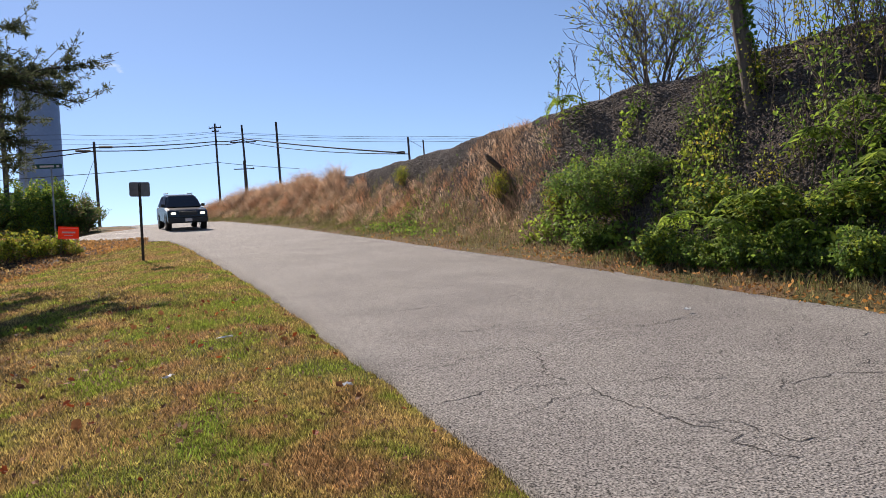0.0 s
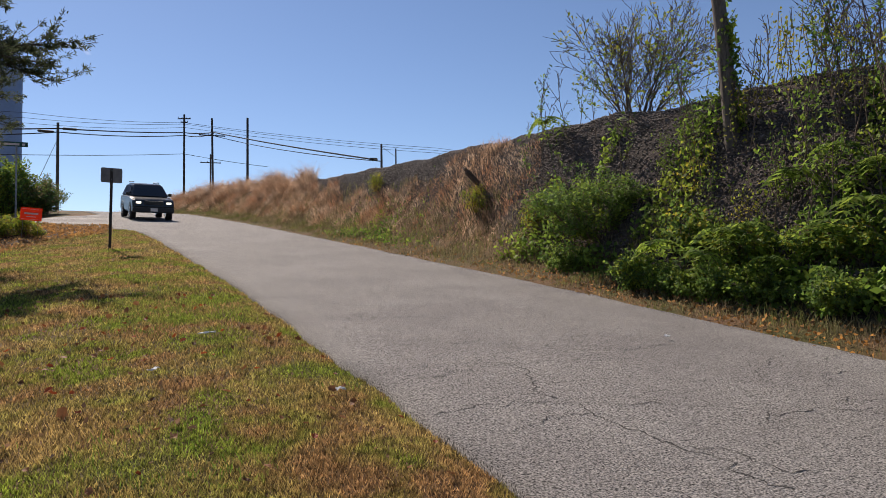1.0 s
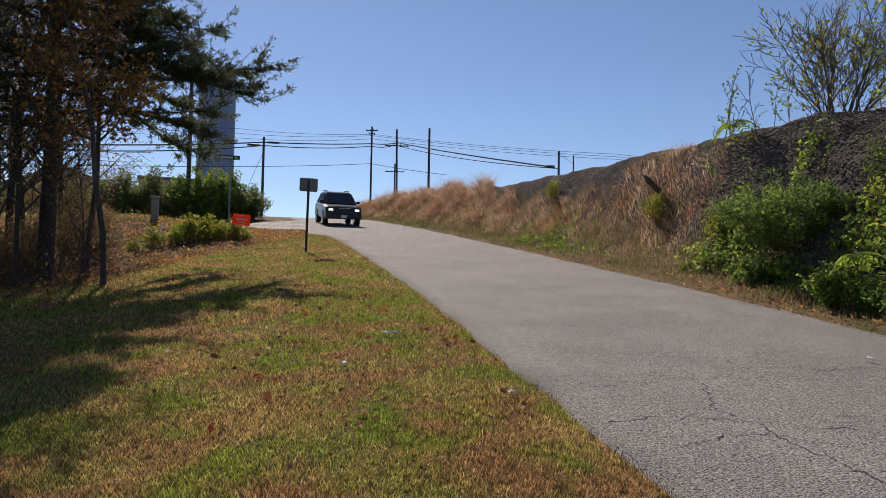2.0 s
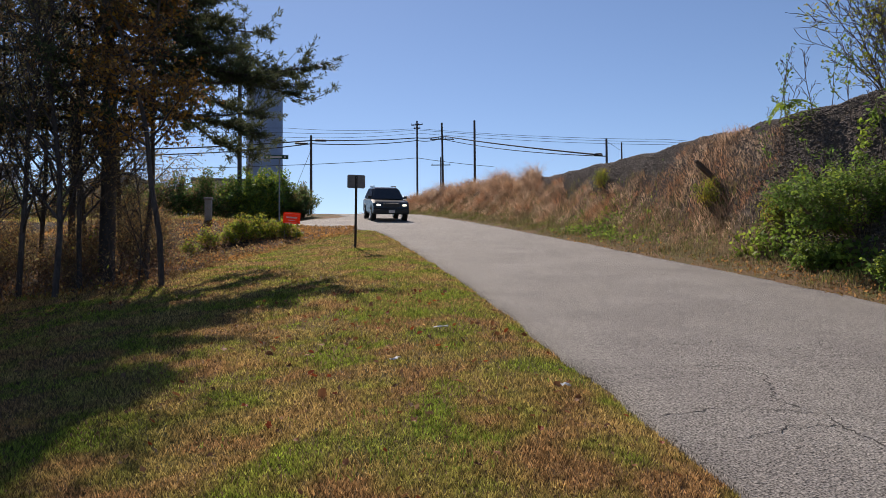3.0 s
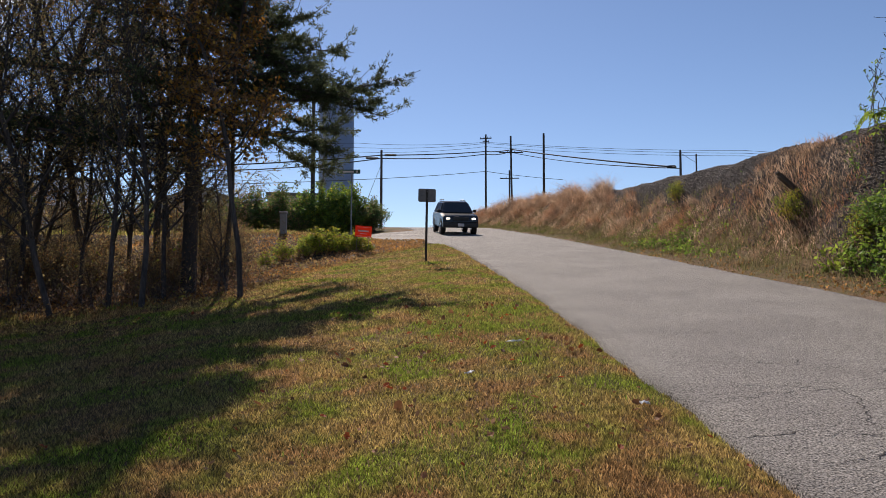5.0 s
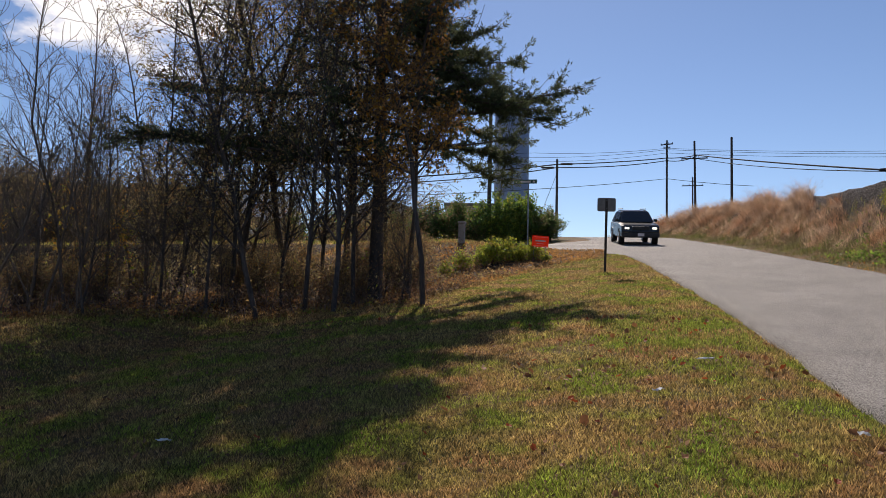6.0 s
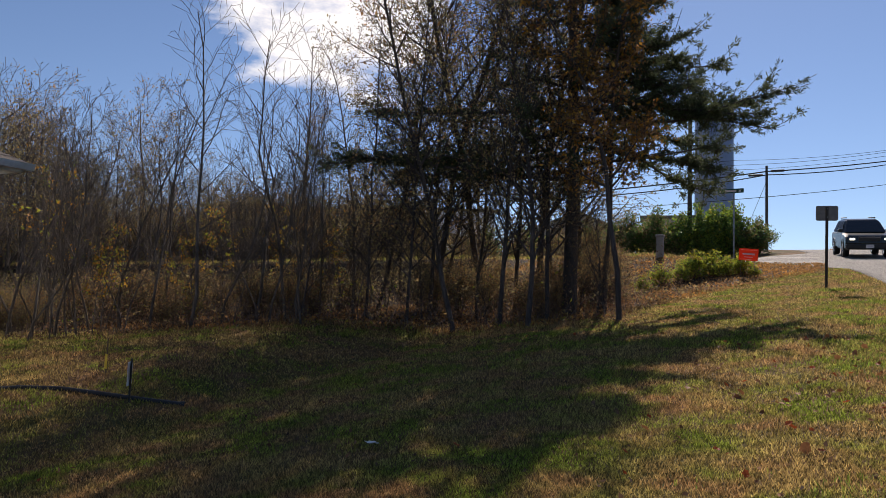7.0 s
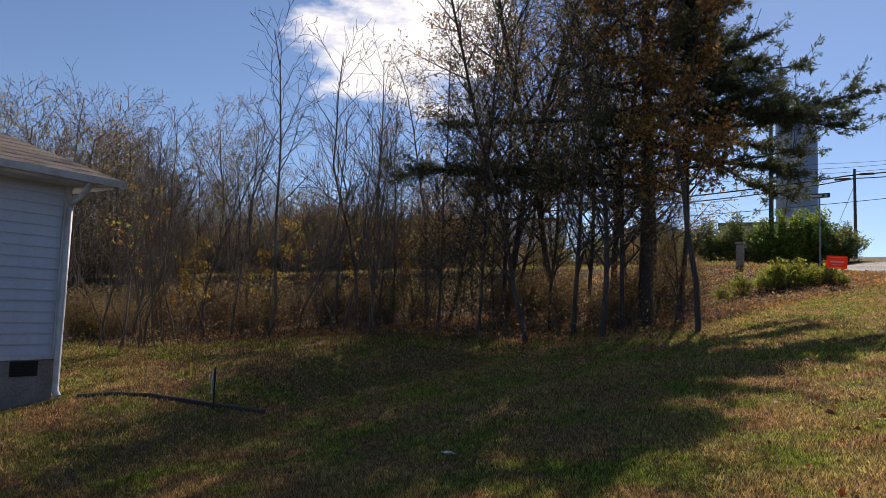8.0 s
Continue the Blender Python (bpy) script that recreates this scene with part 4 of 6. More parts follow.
tagged(new("lawn_litter", mesh_np("lawn_litter", v, f, M_LEAFX)), "small withered leaves strewn over the shaded lawn", "leaves", kind="stuff")

# greener growth on the lawn between the trees' shade and the road
q = np.stack([1.0 + 1.1 * rng.normal(size=90000), 4.0 + 14.0 * rng.random(90000) ** 1.3], 1)
q = q[(q[:, 0] < ROAD_L - 0.1) & (lumps(q, 0.55, 51) + 0.5 * lumps(q, 2.2, 52) > 0.05 + 0.2 * np.abs(q[:, 0] - 0.9)) & (rng.random(len(q)) < np.interp(q[:, 1], [4, 7, 18], [0.15, 0.45, 0.7]))]
v, f = blade_arrays(rng, on_land(q, 0.005), 0.042, 0.007, 0.9, 0.5)
tagged(new("lawn_clover", mesh_np("lawn_clover", v, f, M_GREENBLADE)), "low green clover and weeds in the lawn", "weeds", kind="stuff")

q = scatter(rng, 34000, -46, -4, 27.6, 31.7, lambda x, y: y > 27.6)
v, f = blade_arrays(rng, on_land(q), 0.14 + 0.1 * lumps(q, 0.6, 7), 0.022, 0.6, 0.5)
tagged(new("ledge_grass", mesh_np("ledge_grass", v, f, M_BLADE)), "rough grass on the side road's sunlit shoulder", "grass", kind="stuff")

q = scatter(rng, 60000, -24, -5, 6, 17, lambda x, y: (y < wood_edge(x) + 0.7) & (y > wood_edge(x) - 1.6) & ~((x < -9.9) & (y < 5.8)))
v, f = blade_arrays(rng, on_land(q), 0.09 + 0.07 * lumps(q, 0.7, 12), 0.012, 0.7, 0.5)
tagged(new("edge_grass", mesh_np("edge_grass", v, f, M_BLADE)), "longer uncut grass along the edge of the woods", "grass", kind="stuff")

# ---- green growth on the bank ----
b1 = make_bush("bush", 61, (3.1, 2.0, 1.3), "feathery dark green bush at the foot of the bank", ((M_LEAFDG, 13000, 0.06, 0.35, "foliage"), (M_LEAFG, 6000, 0.075, 0.45, "lighter_foliage")), 46)
place(b1, spot(-38.0, 15.6), 20, 1.15, True, sz=0.95)
# the yellow-green leaves put sunlit highlights into the bush's colour
b2 = make_bush("bush", 62, (2.4, 1.8, 1.5), "leafy bright green bush by the road", ((M_LEAFG, 750, 0.16, 0.6, "foliage"), (M_LEAFDG, 600, 0.14, 0.55, "darker_foliage"), (M_LEAFY, 420, 0.15, 0.6, "sunlit_foliage")), 24)
place(b2, spot(-45.0, 13.4), 60, 0.6, True)
for yaw, d, s, t in ((-49.0, 12.6, 0.55, 10), (-47.0, 12.3, 0.42, 140), (-53.4, 12.0, 0.48, 200), (-56.5, 11.6, 0.5, 90), (-60.0, 11.4, 0.6, 30)):
    place(b2, spot(yaw, d), t, s, sz=s * 0.78)
b3 = make_bush("bush", 63, (1.6, 1.2, 0.75), "low green vines sprawling at the road's edge", ((M_LEAFG, 2600, 0.075, 0.6, "foliage"), (M_LEAFDG, 1500, 0.075, 0.6, "darker_foliage")), 24)
place(b3, spot(-41.5, 13.2), 0, 0.8, True)
for yaw, d, s, t in ((-45.5, 12.1, 0.7, 80), (-49.5, 11.6, 0.7, 160), (-54, 11.1, 0.7, 30), (-58, 10.9, 0.7, 230), (-35.2, 15.2, 0.7, 120), (-43.2, 12.6, 0.6, 60)):
    place(b3, spot(yaw, d), t, s)
b4 = make_bush("bush", 64, (1.0, 0.9, 0.8), "small yellow-leaved shrub in the dry grass", ((M_LEAFY, 1500, 0.06, 0.5, "foliage"),), 18)
place(b4, on_ray(-28.6, 4.9), 0, 0.8, True)
for yaw, el, s in ((-20.6, 6.6, 0.8), (-33.0, 3.6, 0.8)):
    place(b4, on_ray(yaw, el), 77, s)

rng = np.random.default_rng(35)
gc = on_ray(-19.7, 3.2)
q = np.stack([gc.x + 0.15 + 0.45 * rng.normal(size=2600), gc.y + 1.9 * rng.normal(size=2600)], 1)
q = q[(q[:, 0] > ROAD_R + bend(q[:, 1]) + 0.5) & (lumps(q, 1.3, 41) > -0.12)]
c = on_land(q)
c[:, 2] += 0.05 + 0.22 * rng.random(len(c)) ** 1.5
v, f = leaf_arrays(rng, c, 0.085, 0.5, 0.55, 0.1)
tagged(new("verge_vines", mesh_np("verge_vines", v, f, M_LEAFG)), "low patch of green vine leaves on the verge", "leaves", kind="stuff")

VINE = dict(kids=(7, 2), ratio=(0.22, 0.4), angle=(35, 40), up=(0.03, 0.06, 0.0), wander=0.09, shape=0.5, **{"from": (0.3, 0.3)}, rmin=0.006, taper=0.35)
weed = make_tree("tall_weed", 71, 1.9, 0.012, VINE, "tall thin weed stem with a few green leaves on the bank", "weed", M_TWIG, ((M_LEAFG, 90, 0.09, 0.45, 0.3, 0.05, "foliage"),), "tall weeds on the bank")
dead = make_tree("tall_weed", 72, 1.7, 0.012, VINE, "tall dry bare weed stem on the bank", "weed", M_TWIG, (), "tall weeds on the bank")
rng = np.random.default_rng(27)
place(weed, spot(-44.6, 15.0), 0, 1.1, True)
place(dead, spot(-40.0, 16.0), 0, 1.1, True)
for k in range(52):
    yaw = -32.5 - 29 * rng.random()
    x = 9.3 + 2.8 * rng.random()
    dd = x / math.sin(radians(-yaw))
    place(weed if rng.random() < 0.35 else dead, spot(yaw, dd), rng.random() * 360, 0.6 + 0.6 * rng.random(), lean=rng.normal() * 6)

# climbing vines: leaves in hanging sheets on the right of the bank
def make_vine(seed, height, label):
    rng = np.random.default_rng(seed)
    ob = thing("climbing_vine", Matrix(), label, "vine", "climbing vines")
    tubes, tips = [], []
    for s in range(7):
        x, y = rng.normal(size=2) * 0.25
        pts = np.array([[x + 0.12 * math.sin(k + s), y + 0.1 * math.cos(k * 1.3 + s), height * k / 6 * (0.7 + 0.05 * s)] for k in range(7)])
        pts[0, 2] = -0.1
        tubes.append(tube_arrays(pts, np.full(7, 0.009), 4))
        tips.append(pts)
    v, f = merge(tubes)
    part("branchwork", mesh_np("branchwork", v, f, M_TWIG, True), None, ob)
    c, dr = along(rng, tips, 250)
    c = c + rng.normal(size=c.shape) * np.array([0.13, 0.13, 0.08])
    v, f = leaf_arrays(rng, c, 0.09, 0.4, 0.6, 0.9)
    part("foliage", mesh_np("foliage", v, f, M_LEAFG if seed % 2 else M_LEAFY), None, ob)
    return ob


vine_a, vine_b = make_vine(81, 2.2, "green vine climbing in a loose column"), make_vine(82, 2.0, "yellow-green vine climbing in a loose column")
for i, (yaw, d, s) in enumerate(((-45.4, 14.8, 0.8), (-51.0, 15.2, 0.8), (-53.2, 13.0, 0.9), (-55.4, 14.0, 0.8), (-57.6, 12.8, 0.8), (-44.6, 14.2, 0.75), (-46.5, 13.6, 0.6), (-49.2, 14.4, 0.7), (-50.2, 13.2, 0.55), (-52.2, 14.6, 0.75), (-54.2, 12.6, 0.6), (-56.4, 13.4, 0.8), (-58.8, 12.4, 0.75), (-60.5, 12.8, 0.9), (-42.6, 14.0, 0.45), (-48.2, 13.0, 0.5), (-43.4, 15.2, 0.5))):
    place((vine_a, vine_b)[i % 2], spot(yaw, d), i * 71, s, i < 2)


def frond_cluster(seed, label):
    """A sprout of long compound leaves."""
    rng = np.random.default_rng(seed)
    ob = thing("sumac_sprout", Matrix(), label, "shrub", "compound-leaved sprouts")
    tubes, cs, ds = [], [], []
    for k in range(9):
        a = k * 2.4 + rng.random() * 0.4
        L = 0.75 * (0.8 + 0.4 * rng.random())
        o = np.array([math.cos(a), math.sin(a), 0])
        pts = np.array([o * L * u + np.array([0, 0, 0.95 + 0.35 * u - 0.55 * u * u]) for u in np.linspace(0, 1, 8)])
        tubes.append(tube_arrays(pts, np.linspace(0.007, 0.003, 8), 4))
        s = np.array([-o[1], o[0], 0])
        for i in range(1, 8):
            for sg in (-1, 1):
                cs.append(pts[i])
                ds.append(sg * s + o * 0.45 + np.array([0, 0, -0.15]))
        cs.append(pts[7])
        ds.append(o)
    tubes.append(tube_arrays(np.array([[0, 0, -0.1], [0.02, 0, 0.5], [0, 0, 0.96]]), [0.014, 0.012, 0.01], 6))
    v, f = merge(tubes)
    part("branchwork", mesh_np("branchwork", v, f, M_LEAFDG, True), None, ob)
    ds = np.array(ds)
    cs = np.array(cs)
    ds /= np.linalg.norm(ds, axis=1)[:, None]
    up = np.cross(ds, np.cross(ds, [0, 0, 1.0]))
    w = np.cross(ds, up)
    w /= np.linalg.norm(w, axis=1)[:, None]
    L = 0.27
    v = np.stack([cs, cs + ds * L * 0.4 + w * 0.055, cs + ds * L - np.array([0, 0, 0.03]), cs + ds * L * 0.4 - w * 0.055], 1).reshape(-1, 3)
    part("foliage", mesh_np("foliage", v, np.arange(len(v)).reshape(-1, 4), M_LEAFG), None, ob)
    return ob


fr = frond_cluster(91, "bright green sprout of long feathered leaves")
place(fr, spot(-46.8, 12.0), 30, 0.6, True, sz=1.15)
for yaw, d, s, t in ((-43.0, 12.6, 0.5, 0), (-56.2, 11.4, 0.6, 120), (-53.0, 11.6, 0.5, 210), (-34.6, 18.6, 0.6, 10), (-48.9, 12.1, 0.55, 70), (-51.0, 12.6, 0.6, 260), (-45.2, 12.2, 0.42, 150), (-44.1, 13.2, 0.45, 40), (-50.0, 11.5, 0.4, 320), (-54.8, 12.4, 0.55, 20), (-57.8, 11.9, 0.5, 190), (-36.2, 15.0, 0.45, 95)):
    place(fr, spot(yaw, d), t, s, sz=1.15 * s / 0.6, lean=(t % 50) - 25)

rng = np.random.default_rng(34)
q = scatter(rng, 36000, 8.6, 12.6, 2, 15.5, lambda x, y: (bank_t(x, y) > 0.0) & (bank_t(x, y) < 0.95))
lq = lumps(q, 0.8, 15)
q = q[lq + 0.35 * smooth(12, 4, q[:, 1]) - 0.5 * bank_t(q[:, 0], q[:, 1]) > 0.02]
c = on_land(q)
c[:, 2] += 0.55 * rng.random(len(c)) ** 1.3
v, f = leaf_arrays(rng, c, 0.10, 0.6, 0.6, 0.3)
tagged(new("creeper_leaves", mesh_np("creeper_leaves", v, f, M_LEAFG)), "green creeper leaves spreading over the bank", "leaves", kind="stuff")

# vine-clad trunk on the bank
p = spot(-47.9, 14.7)
tb = thing("dead_trunk", Matrix.Translation(p), "tall bare grey trunk wrapped in green ivy", "tree")
tpts = np.array([[-0.08 * h + 0.03 * math.sin(h), 0.02 * h, h - 0.3] for h in np.linspace(0, 7.5, 12)])
tube("trunk", tpts, np.linspace(0.145, 0.10, 12), M_BARKG, tb, 12)
rng = np.random.default_rng(28)
hs = np.concatenate([rng.random(700) * 2.4, 3.0 + rng.random(700) * 0.9, rng.random(250) * 7])
an = 0.4 + rng.normal(size=len(hs)) * 0.8
c = np.stack([-0.08 * hs + np.cos(an) * 0.2, 0.02 * hs - np.sin(an) * 0.16, hs - 0.2], 1) + rng.normal(size=(len(hs), 3)) * 0.05
v, f = leaf_arrays(rng, c, 0.10, 0.4, 0.7, 0.5)
part("ivy", mesh_np("ivy", v, f, M_LEAFG), None, tb, "green ivy leaves")

CREST = dict(kids=(7, 5, 4), ratio=(0.5, 0.55, 0.5), angle=(32, 32, 35), up=(0.02, 0.06, 0.05), wander=0.07, shape=0.4, **{"from": (0.15, 0.2, 0.2)}, rmin=0.007)
cs_ = make_tree("small_tree", 33, 2.7, 0.04, CREST, "small many-stemmed tree with thinning yellow-green leaves on the bank's crest", bark=M_BARKG, leaves=((M_LEAFY, 1500, 0.10, 0.5, 0.3, 0.07, "crown"),), stems=8)
place(cs_, spot(-41.0, 18.9) - Vector((0, 0, 0.45)), 0, 1.0, True)
bt = make_tree("bare_tree", 58, 8.0, 0.09, FAR, "bare tree with fine dark twigs behind the bank", bark=M_BARK, group="bare trees behind the bank")
place(bt, spot(-53.5, 26), 60, 0.75, True)
place(bt, spot(-57.5, 25), 200, 0.8)
place(bt, spot(-61.0, 23), 300, 0.75)

# greenery round the junction
# sun on this bush is coloured in by its share of yellow-green leaves
b5 = make_bush("bush", 65, (4.2, 3.0, 2.7), "large sunlit green bush across the side road", ((M_LEAFG, 9000, 0.14, 0.5, "foliage"), (M_LEAFY, 2500, 0.13, 0.5, "sunlit_foliage"), (M_LEAFDG, 5000, 0.13, 0.5, "darker_foliage")), 60)
place(b5, spot(6.3, 42.0), 0, 1.08, True)
b7 = make_bush("bush", 69, (4.2, 3.0, 2.6), "dark green bush in the hedge across the side road", ((M_LEAFDG, 6500, 0.13, 0.5, "foliage"), (M_LEAFD, 3500, 0.12, 0.5, "dull_foliage")), 60)
for i, (yaw, d, s) in enumerate(((3.4, 43, 0.66), (4.7, 42.4, 0.8), (8.2, 42.6, 0.9), (10.4, 43.5, 1.0), (13.0, 44, 1.0), (16, 45, 1.0), (20, 46, 1.0), (24, 46, 1.0))):
    place(b7, spot(yaw, d), yaw * 31, s, i == 0)
b6 = make_bush("bush", 66, (1.3, 1.0, 0.85), "sunlit yellow-green bush at the lawn's end", ((M_LEAFY, 1100, 0.10, 0.45, "foliage"), (M_LEAFG, 500, 0.09, 0.45, "greener_foliage")), 20)
place(b6, spot(7.8, 24.2), 0, 0.85, True)
for yaw, d, s in ((6.6, 24.6, 0.8), (5.6, 24.9, 0.6), (4.5, 25.2, 0.72), (3.6, 24.7, 0.32), (8.8, 23.6, 0.55), (10.3, 23.2, 0.6), (11.6, 22.4, 0.5)):
    place(b6, spot(yaw, d), yaw * 50, s)

# ---- street furniture ----
def cyl(r, h, at=(0, 0, 0), seg=12, r2=None, bm=None, rot=None):
    bm = bm or bmesh.new()
    m = Matrix.Translation(Vector(at) + (rot @ Vector((0, 0, h / 2)) if rot else Vector((0, 0, h / 2))))
    if rot:
        m = m @ rot.to_4x4()
    bmesh.ops.create_cone(bm, cap_ends=True, segments=seg, radius1=r, radius2=r if r2 is None else r2, depth=h, matrix=m)
    return bm


def plate(w, h, t, corner, bm=None, z0=0.0):
    """An upright plate in the xz plane with rounded corners, its bottom at z0."""
    bm = bm or bmesh.new()
    pts = []
    for cx, cz, a0 in ((w / 2 - corner, h - corner, 0), (-w / 2 + corner, h - corner, 90), (-w / 2 + corner, corner, 180), (w / 2 - corner, corner, 270)):
        for k in range(5):
            a = radians(a0 + k * 22.5)
            pts.append((cx + corner * math.cos(a), cz + corner * math.sin(a) + z0))
    fv = [bm.verts.new((x, -t / 2, z)) for x, z in pts]
    bv = [bm.verts.new((x, t / 2, z)) for x, z in pts]
    bm.faces.new(fv)
    bm.faces.new(bv[::-1])
    for i in range(len(pts)):
        j = (i + 1) % len(pts)
        bm.faces.new((fv[i], bv[i], bv[j], fv[j]))
    return bm


def channel_post(h, w=0.06):
    bm = box(w * 0.5, 0.006, h, (0, 0, 0))
    box(0.006, 0.03, h, (w * 0.25, 0.015, 0), bm=bm)
    box(0.006, 0.03, h, (-w * 0.25, 0.015, 0), bm=bm)
    box(w * 0.3, 0.006, h, (w * 0.4, 0.03, 0), bm=bm)
    box(w * 0.3, 0.006, h, (-w * 0.4, 0.03, 0), bm=bm)
    return bm


p = Vector((0.33, 19.7, land1(0.33, 19.7)))
sg = thing("road_sign", Matrix.Translation(p) @ pose(0, 0, 0, 0, 1.0, 4), "small road sign seen from its bare back on a post", "sign")
part("post", channel_post(2.05), M_RUSTPOST, sg).location = (0, -0.03, -0.05)
pl = part("plate", plate(0.49, 0.37, 0.004, 0.045), M_SIGNBACK, sg)
pl.location = (0, 0.015, 1.67)
for z in (1.75, 1.96):
    part("bolt", cyl(0.012, 0.02, (0, -0.045, z), 8, rot=Euler((radians(90), 0, 0)).to_matrix()), M_GALV, sg)

p = spot(5.0, 29.4)
ss = thing("street_name_sign", Matrix.Translation(p) @ pose(0, 0, 0, 0, 0, -3), "green street name sign on a slim steel post", "sign")
part("post", cyl(0.03, 2.75, (0, 0, -0.05)), M_GALV, ss)
bl = part("name_blade", plate(0.95, 0.17, 0.006, 0.015), M_GREENSIGN, ss)
bl.location = (-0.12, 0, 2.72)
for x, w in ((-0.38, 0.05), (-0.02, 0.46), (0.34, 0.09)):
    part("lettering_bar", box(w, 0.002, 0.075, (x - 0.12, -0.005, 2.765)), M_INK, ss)
part("clamp", box(0.07, 0.05, 0.06, (0, 0, 2.68), 0.008), M_GALV, ss)

p = spot(4.15, 24.4)
ys = thing("yard_sign", Matrix.Translation(p) @ pose(0, 0, 0, 0, 4, 6), "red corrugated yard sign with pale lettering on wire legs", "sign")
for x in (-0.2, 0.2):
    part("leg", cyl(0.006, 0.95, (x, 0.006, -0.1), 6), M_GALV, ys)
pn = part("panel", plate(0.56, 0.38, 0.006, 0.006), M_RED, ys)
pn.location = (0, -0.006, 0.53)
for z, w, hgt in ((0.86, 0.48, 0.008), (0.71, 0.36, 0.05), (0.63, 0.24, 0.02), (0.56, 0.48, 0.008)):
    part("lettering_bar", box(w, 0.002, hgt, (0, -0.011, z)), M_INK, ys)

p = spot(-4.0, 74)
st = thing("stop_sign", Matrix.Translation(p) @ pose(0, 0, 0, 0, 0, 4), "octagonal stop sign seen from its dark back at the hilltop", "sign")
part("post", channel_post(3.4, 0.08), M_RUSTPOST, st)
bm = bmesh.new()
bmesh.ops.create_cone(bm, cap_ends=True, segments=8, radius1=0.41, radius2=0.41, depth=0.006, matrix=Matrix.Translation((0, 0.04, 3.0)) @ Euler((radians(90), radians(22.5), 0)).to_matrix().to_4x4())
part("plate", bm, M_RUSTPOST, st)

p = spot(10.3, 27.6)
mp_ = thing("stone_post", Matrix.Translation(p), "squat weathered concrete post by the side road", "post")
part("shaft", box(0.24, 0.24, 0.85, (0, 0, -0.05), 0.02), M_CONC, mp_)
part("cap", box(0.30, 0.30, 0.09, (0, 0, 0.80), 0.02), M_CONC, mp_)

# ---- utility poles and cables ----
def at_sky(yaw, el, d):
    return Vector((-math.sin(radians(yaw)) * d, math.cos(radians(yaw)) * d, 1.56 + d * math.tan(radians(el))))


def pole(yaw, el, d, label, arms=(), r=0.15, lean=0.0):
    """A pole standing on the land whose top shows at that height over the horizon. arms: (drop from the top, half width, tilt)."""
    b = spot(yaw, d)
    t = at_sky(yaw, el, d)
    h = t.z - b.z
    ob = thing("utility_pole", Matrix.Translation(b) @ pose(0, 0, 0, 0, lean, yaw), label, "utility pole", "utility poles along the cross street")
    part("shaft", cyl(r, h + 0.3, (0, 0, -0.3), 12, r * 0.72), M_POLEW, ob)
    for dz, hw, tilt in arms:
        a = part("crossarm", box(hw * 2, 0.11, 0.13, (0, 0.13, 0), 0.01), M_POLEW, ob)
        a.matrix_local = pose(0, 0, h - dz, 0, tilt, 0)
        for x in np.linspace(-hw * 0.9, hw * 0.9, 4):
            i = part("insulator", cyl(0.045, 0.16, (x, 0.13, 0.13), 8, 0.03), M_GALV, a)
    return ob


pole(2.6, 11.0, 72, "dark wooden utility pole carrying cables", ())
pole(-5.85, 12.25, 92, "tall wooden utility pole with a short crossarm", ((0.55, 0.75, -4), (1.0, 0.4, 0)))
pole(-8.0, 12.1, 86, "wooden utility pole with one long crossarm", ((2.05, 1.45, 1),), lean=-0.8)
pole(-7.75, 9.4, 112, "distant wooden utility pole with a crossarm", ((1.3, 1.5, 0),))
pole(-10.5, 12.25, 80, "plain wooden utility pole without a crossarm", (), 0.16)
pole(-20.95, 10.5, 52, "top of a wooden pole behind the bank", (), 0.10)
pole(-22.1, 10.15, 60, "top of a thin wooden pole behind the bank", (), 0.08)
pole(8.05, 16.5, 44, "wooden utility pole standing behind the trees", (), 0.14)


def cable(pts, sag, r, label):
    """A cable hung through points, with that sag in each span."""
    out = []
    for a, b in zip(pts[:-1], pts[1:]):
        for k in range(14):
            u = k / 14
            q = a.lerp(b, u)
            q.z -= sag * 4 * u * (1 - u)
            out.append(q)
    out.append(pts[-1])
    v, f = tube_arrays(np.array(out), np.full(len(out), r), 5)
    tagged(new("power_cable", mesh_np("power_cable", v, f, M_CABLE, True)), label, "cable", "overhead cables")


cable([at_sky(33, 8.6, 66), at_sky(16, 9.3, 62), at_sky(2.6, 10.6, 72), at_sky(-5.85, 10.92, 92), at_sky(-8.0, 11.05, 86), at_sky(-20.6, 9.25, 52)], 0.12, 0.06, "thick black bundled overhead cable between poles")
cable([at_sky(33, 8.2, 66), at_sky(16, 8.9, 62), at_sky(2.6, 10.35, 72), at_sky(-5.85, 10.72, 92), at_sky(-8.0, 10.95, 86)], 0.25, 0.05, "black overhead cable slung between wooden poles")
cable([at_sky(-8.0, 10.8, 86), at_sky(-20.9, 9.15, 52)], 0.35, 0.035, "black overhead cable slung between wooden poles")
cable([at_sky(20, 7.6, 70), at_sky(4.7, 8.62, 72), at_sky(-5.85, 9.35, 92), at_sky(-12, 8.6, 90)], 0.1, 0.03, "thin low overhead wire between poles")
for e0, e1, e2 in ((11.7, 11.65, 10.3), (11.35, 11.55, 10.1), (11.0, 11.3, 9.9)):
    cable([at_sky(25, e0 - 1.0, 100), at_sky(4.5, e0 - 0.2, 94), at_sky(-5.85, e1, 92), at_sky(-25.4, e2 - 0.1, 90), at_sky(-45, 7.5, 110)], 0.3, 0.022, "thin high overhead wire between poles")
cable([at_sky(2.6, 9.9, 72), at_sky(4.6, 4.8, 62)], 0.0, 0.02, "steel guy wire bracing a pole")
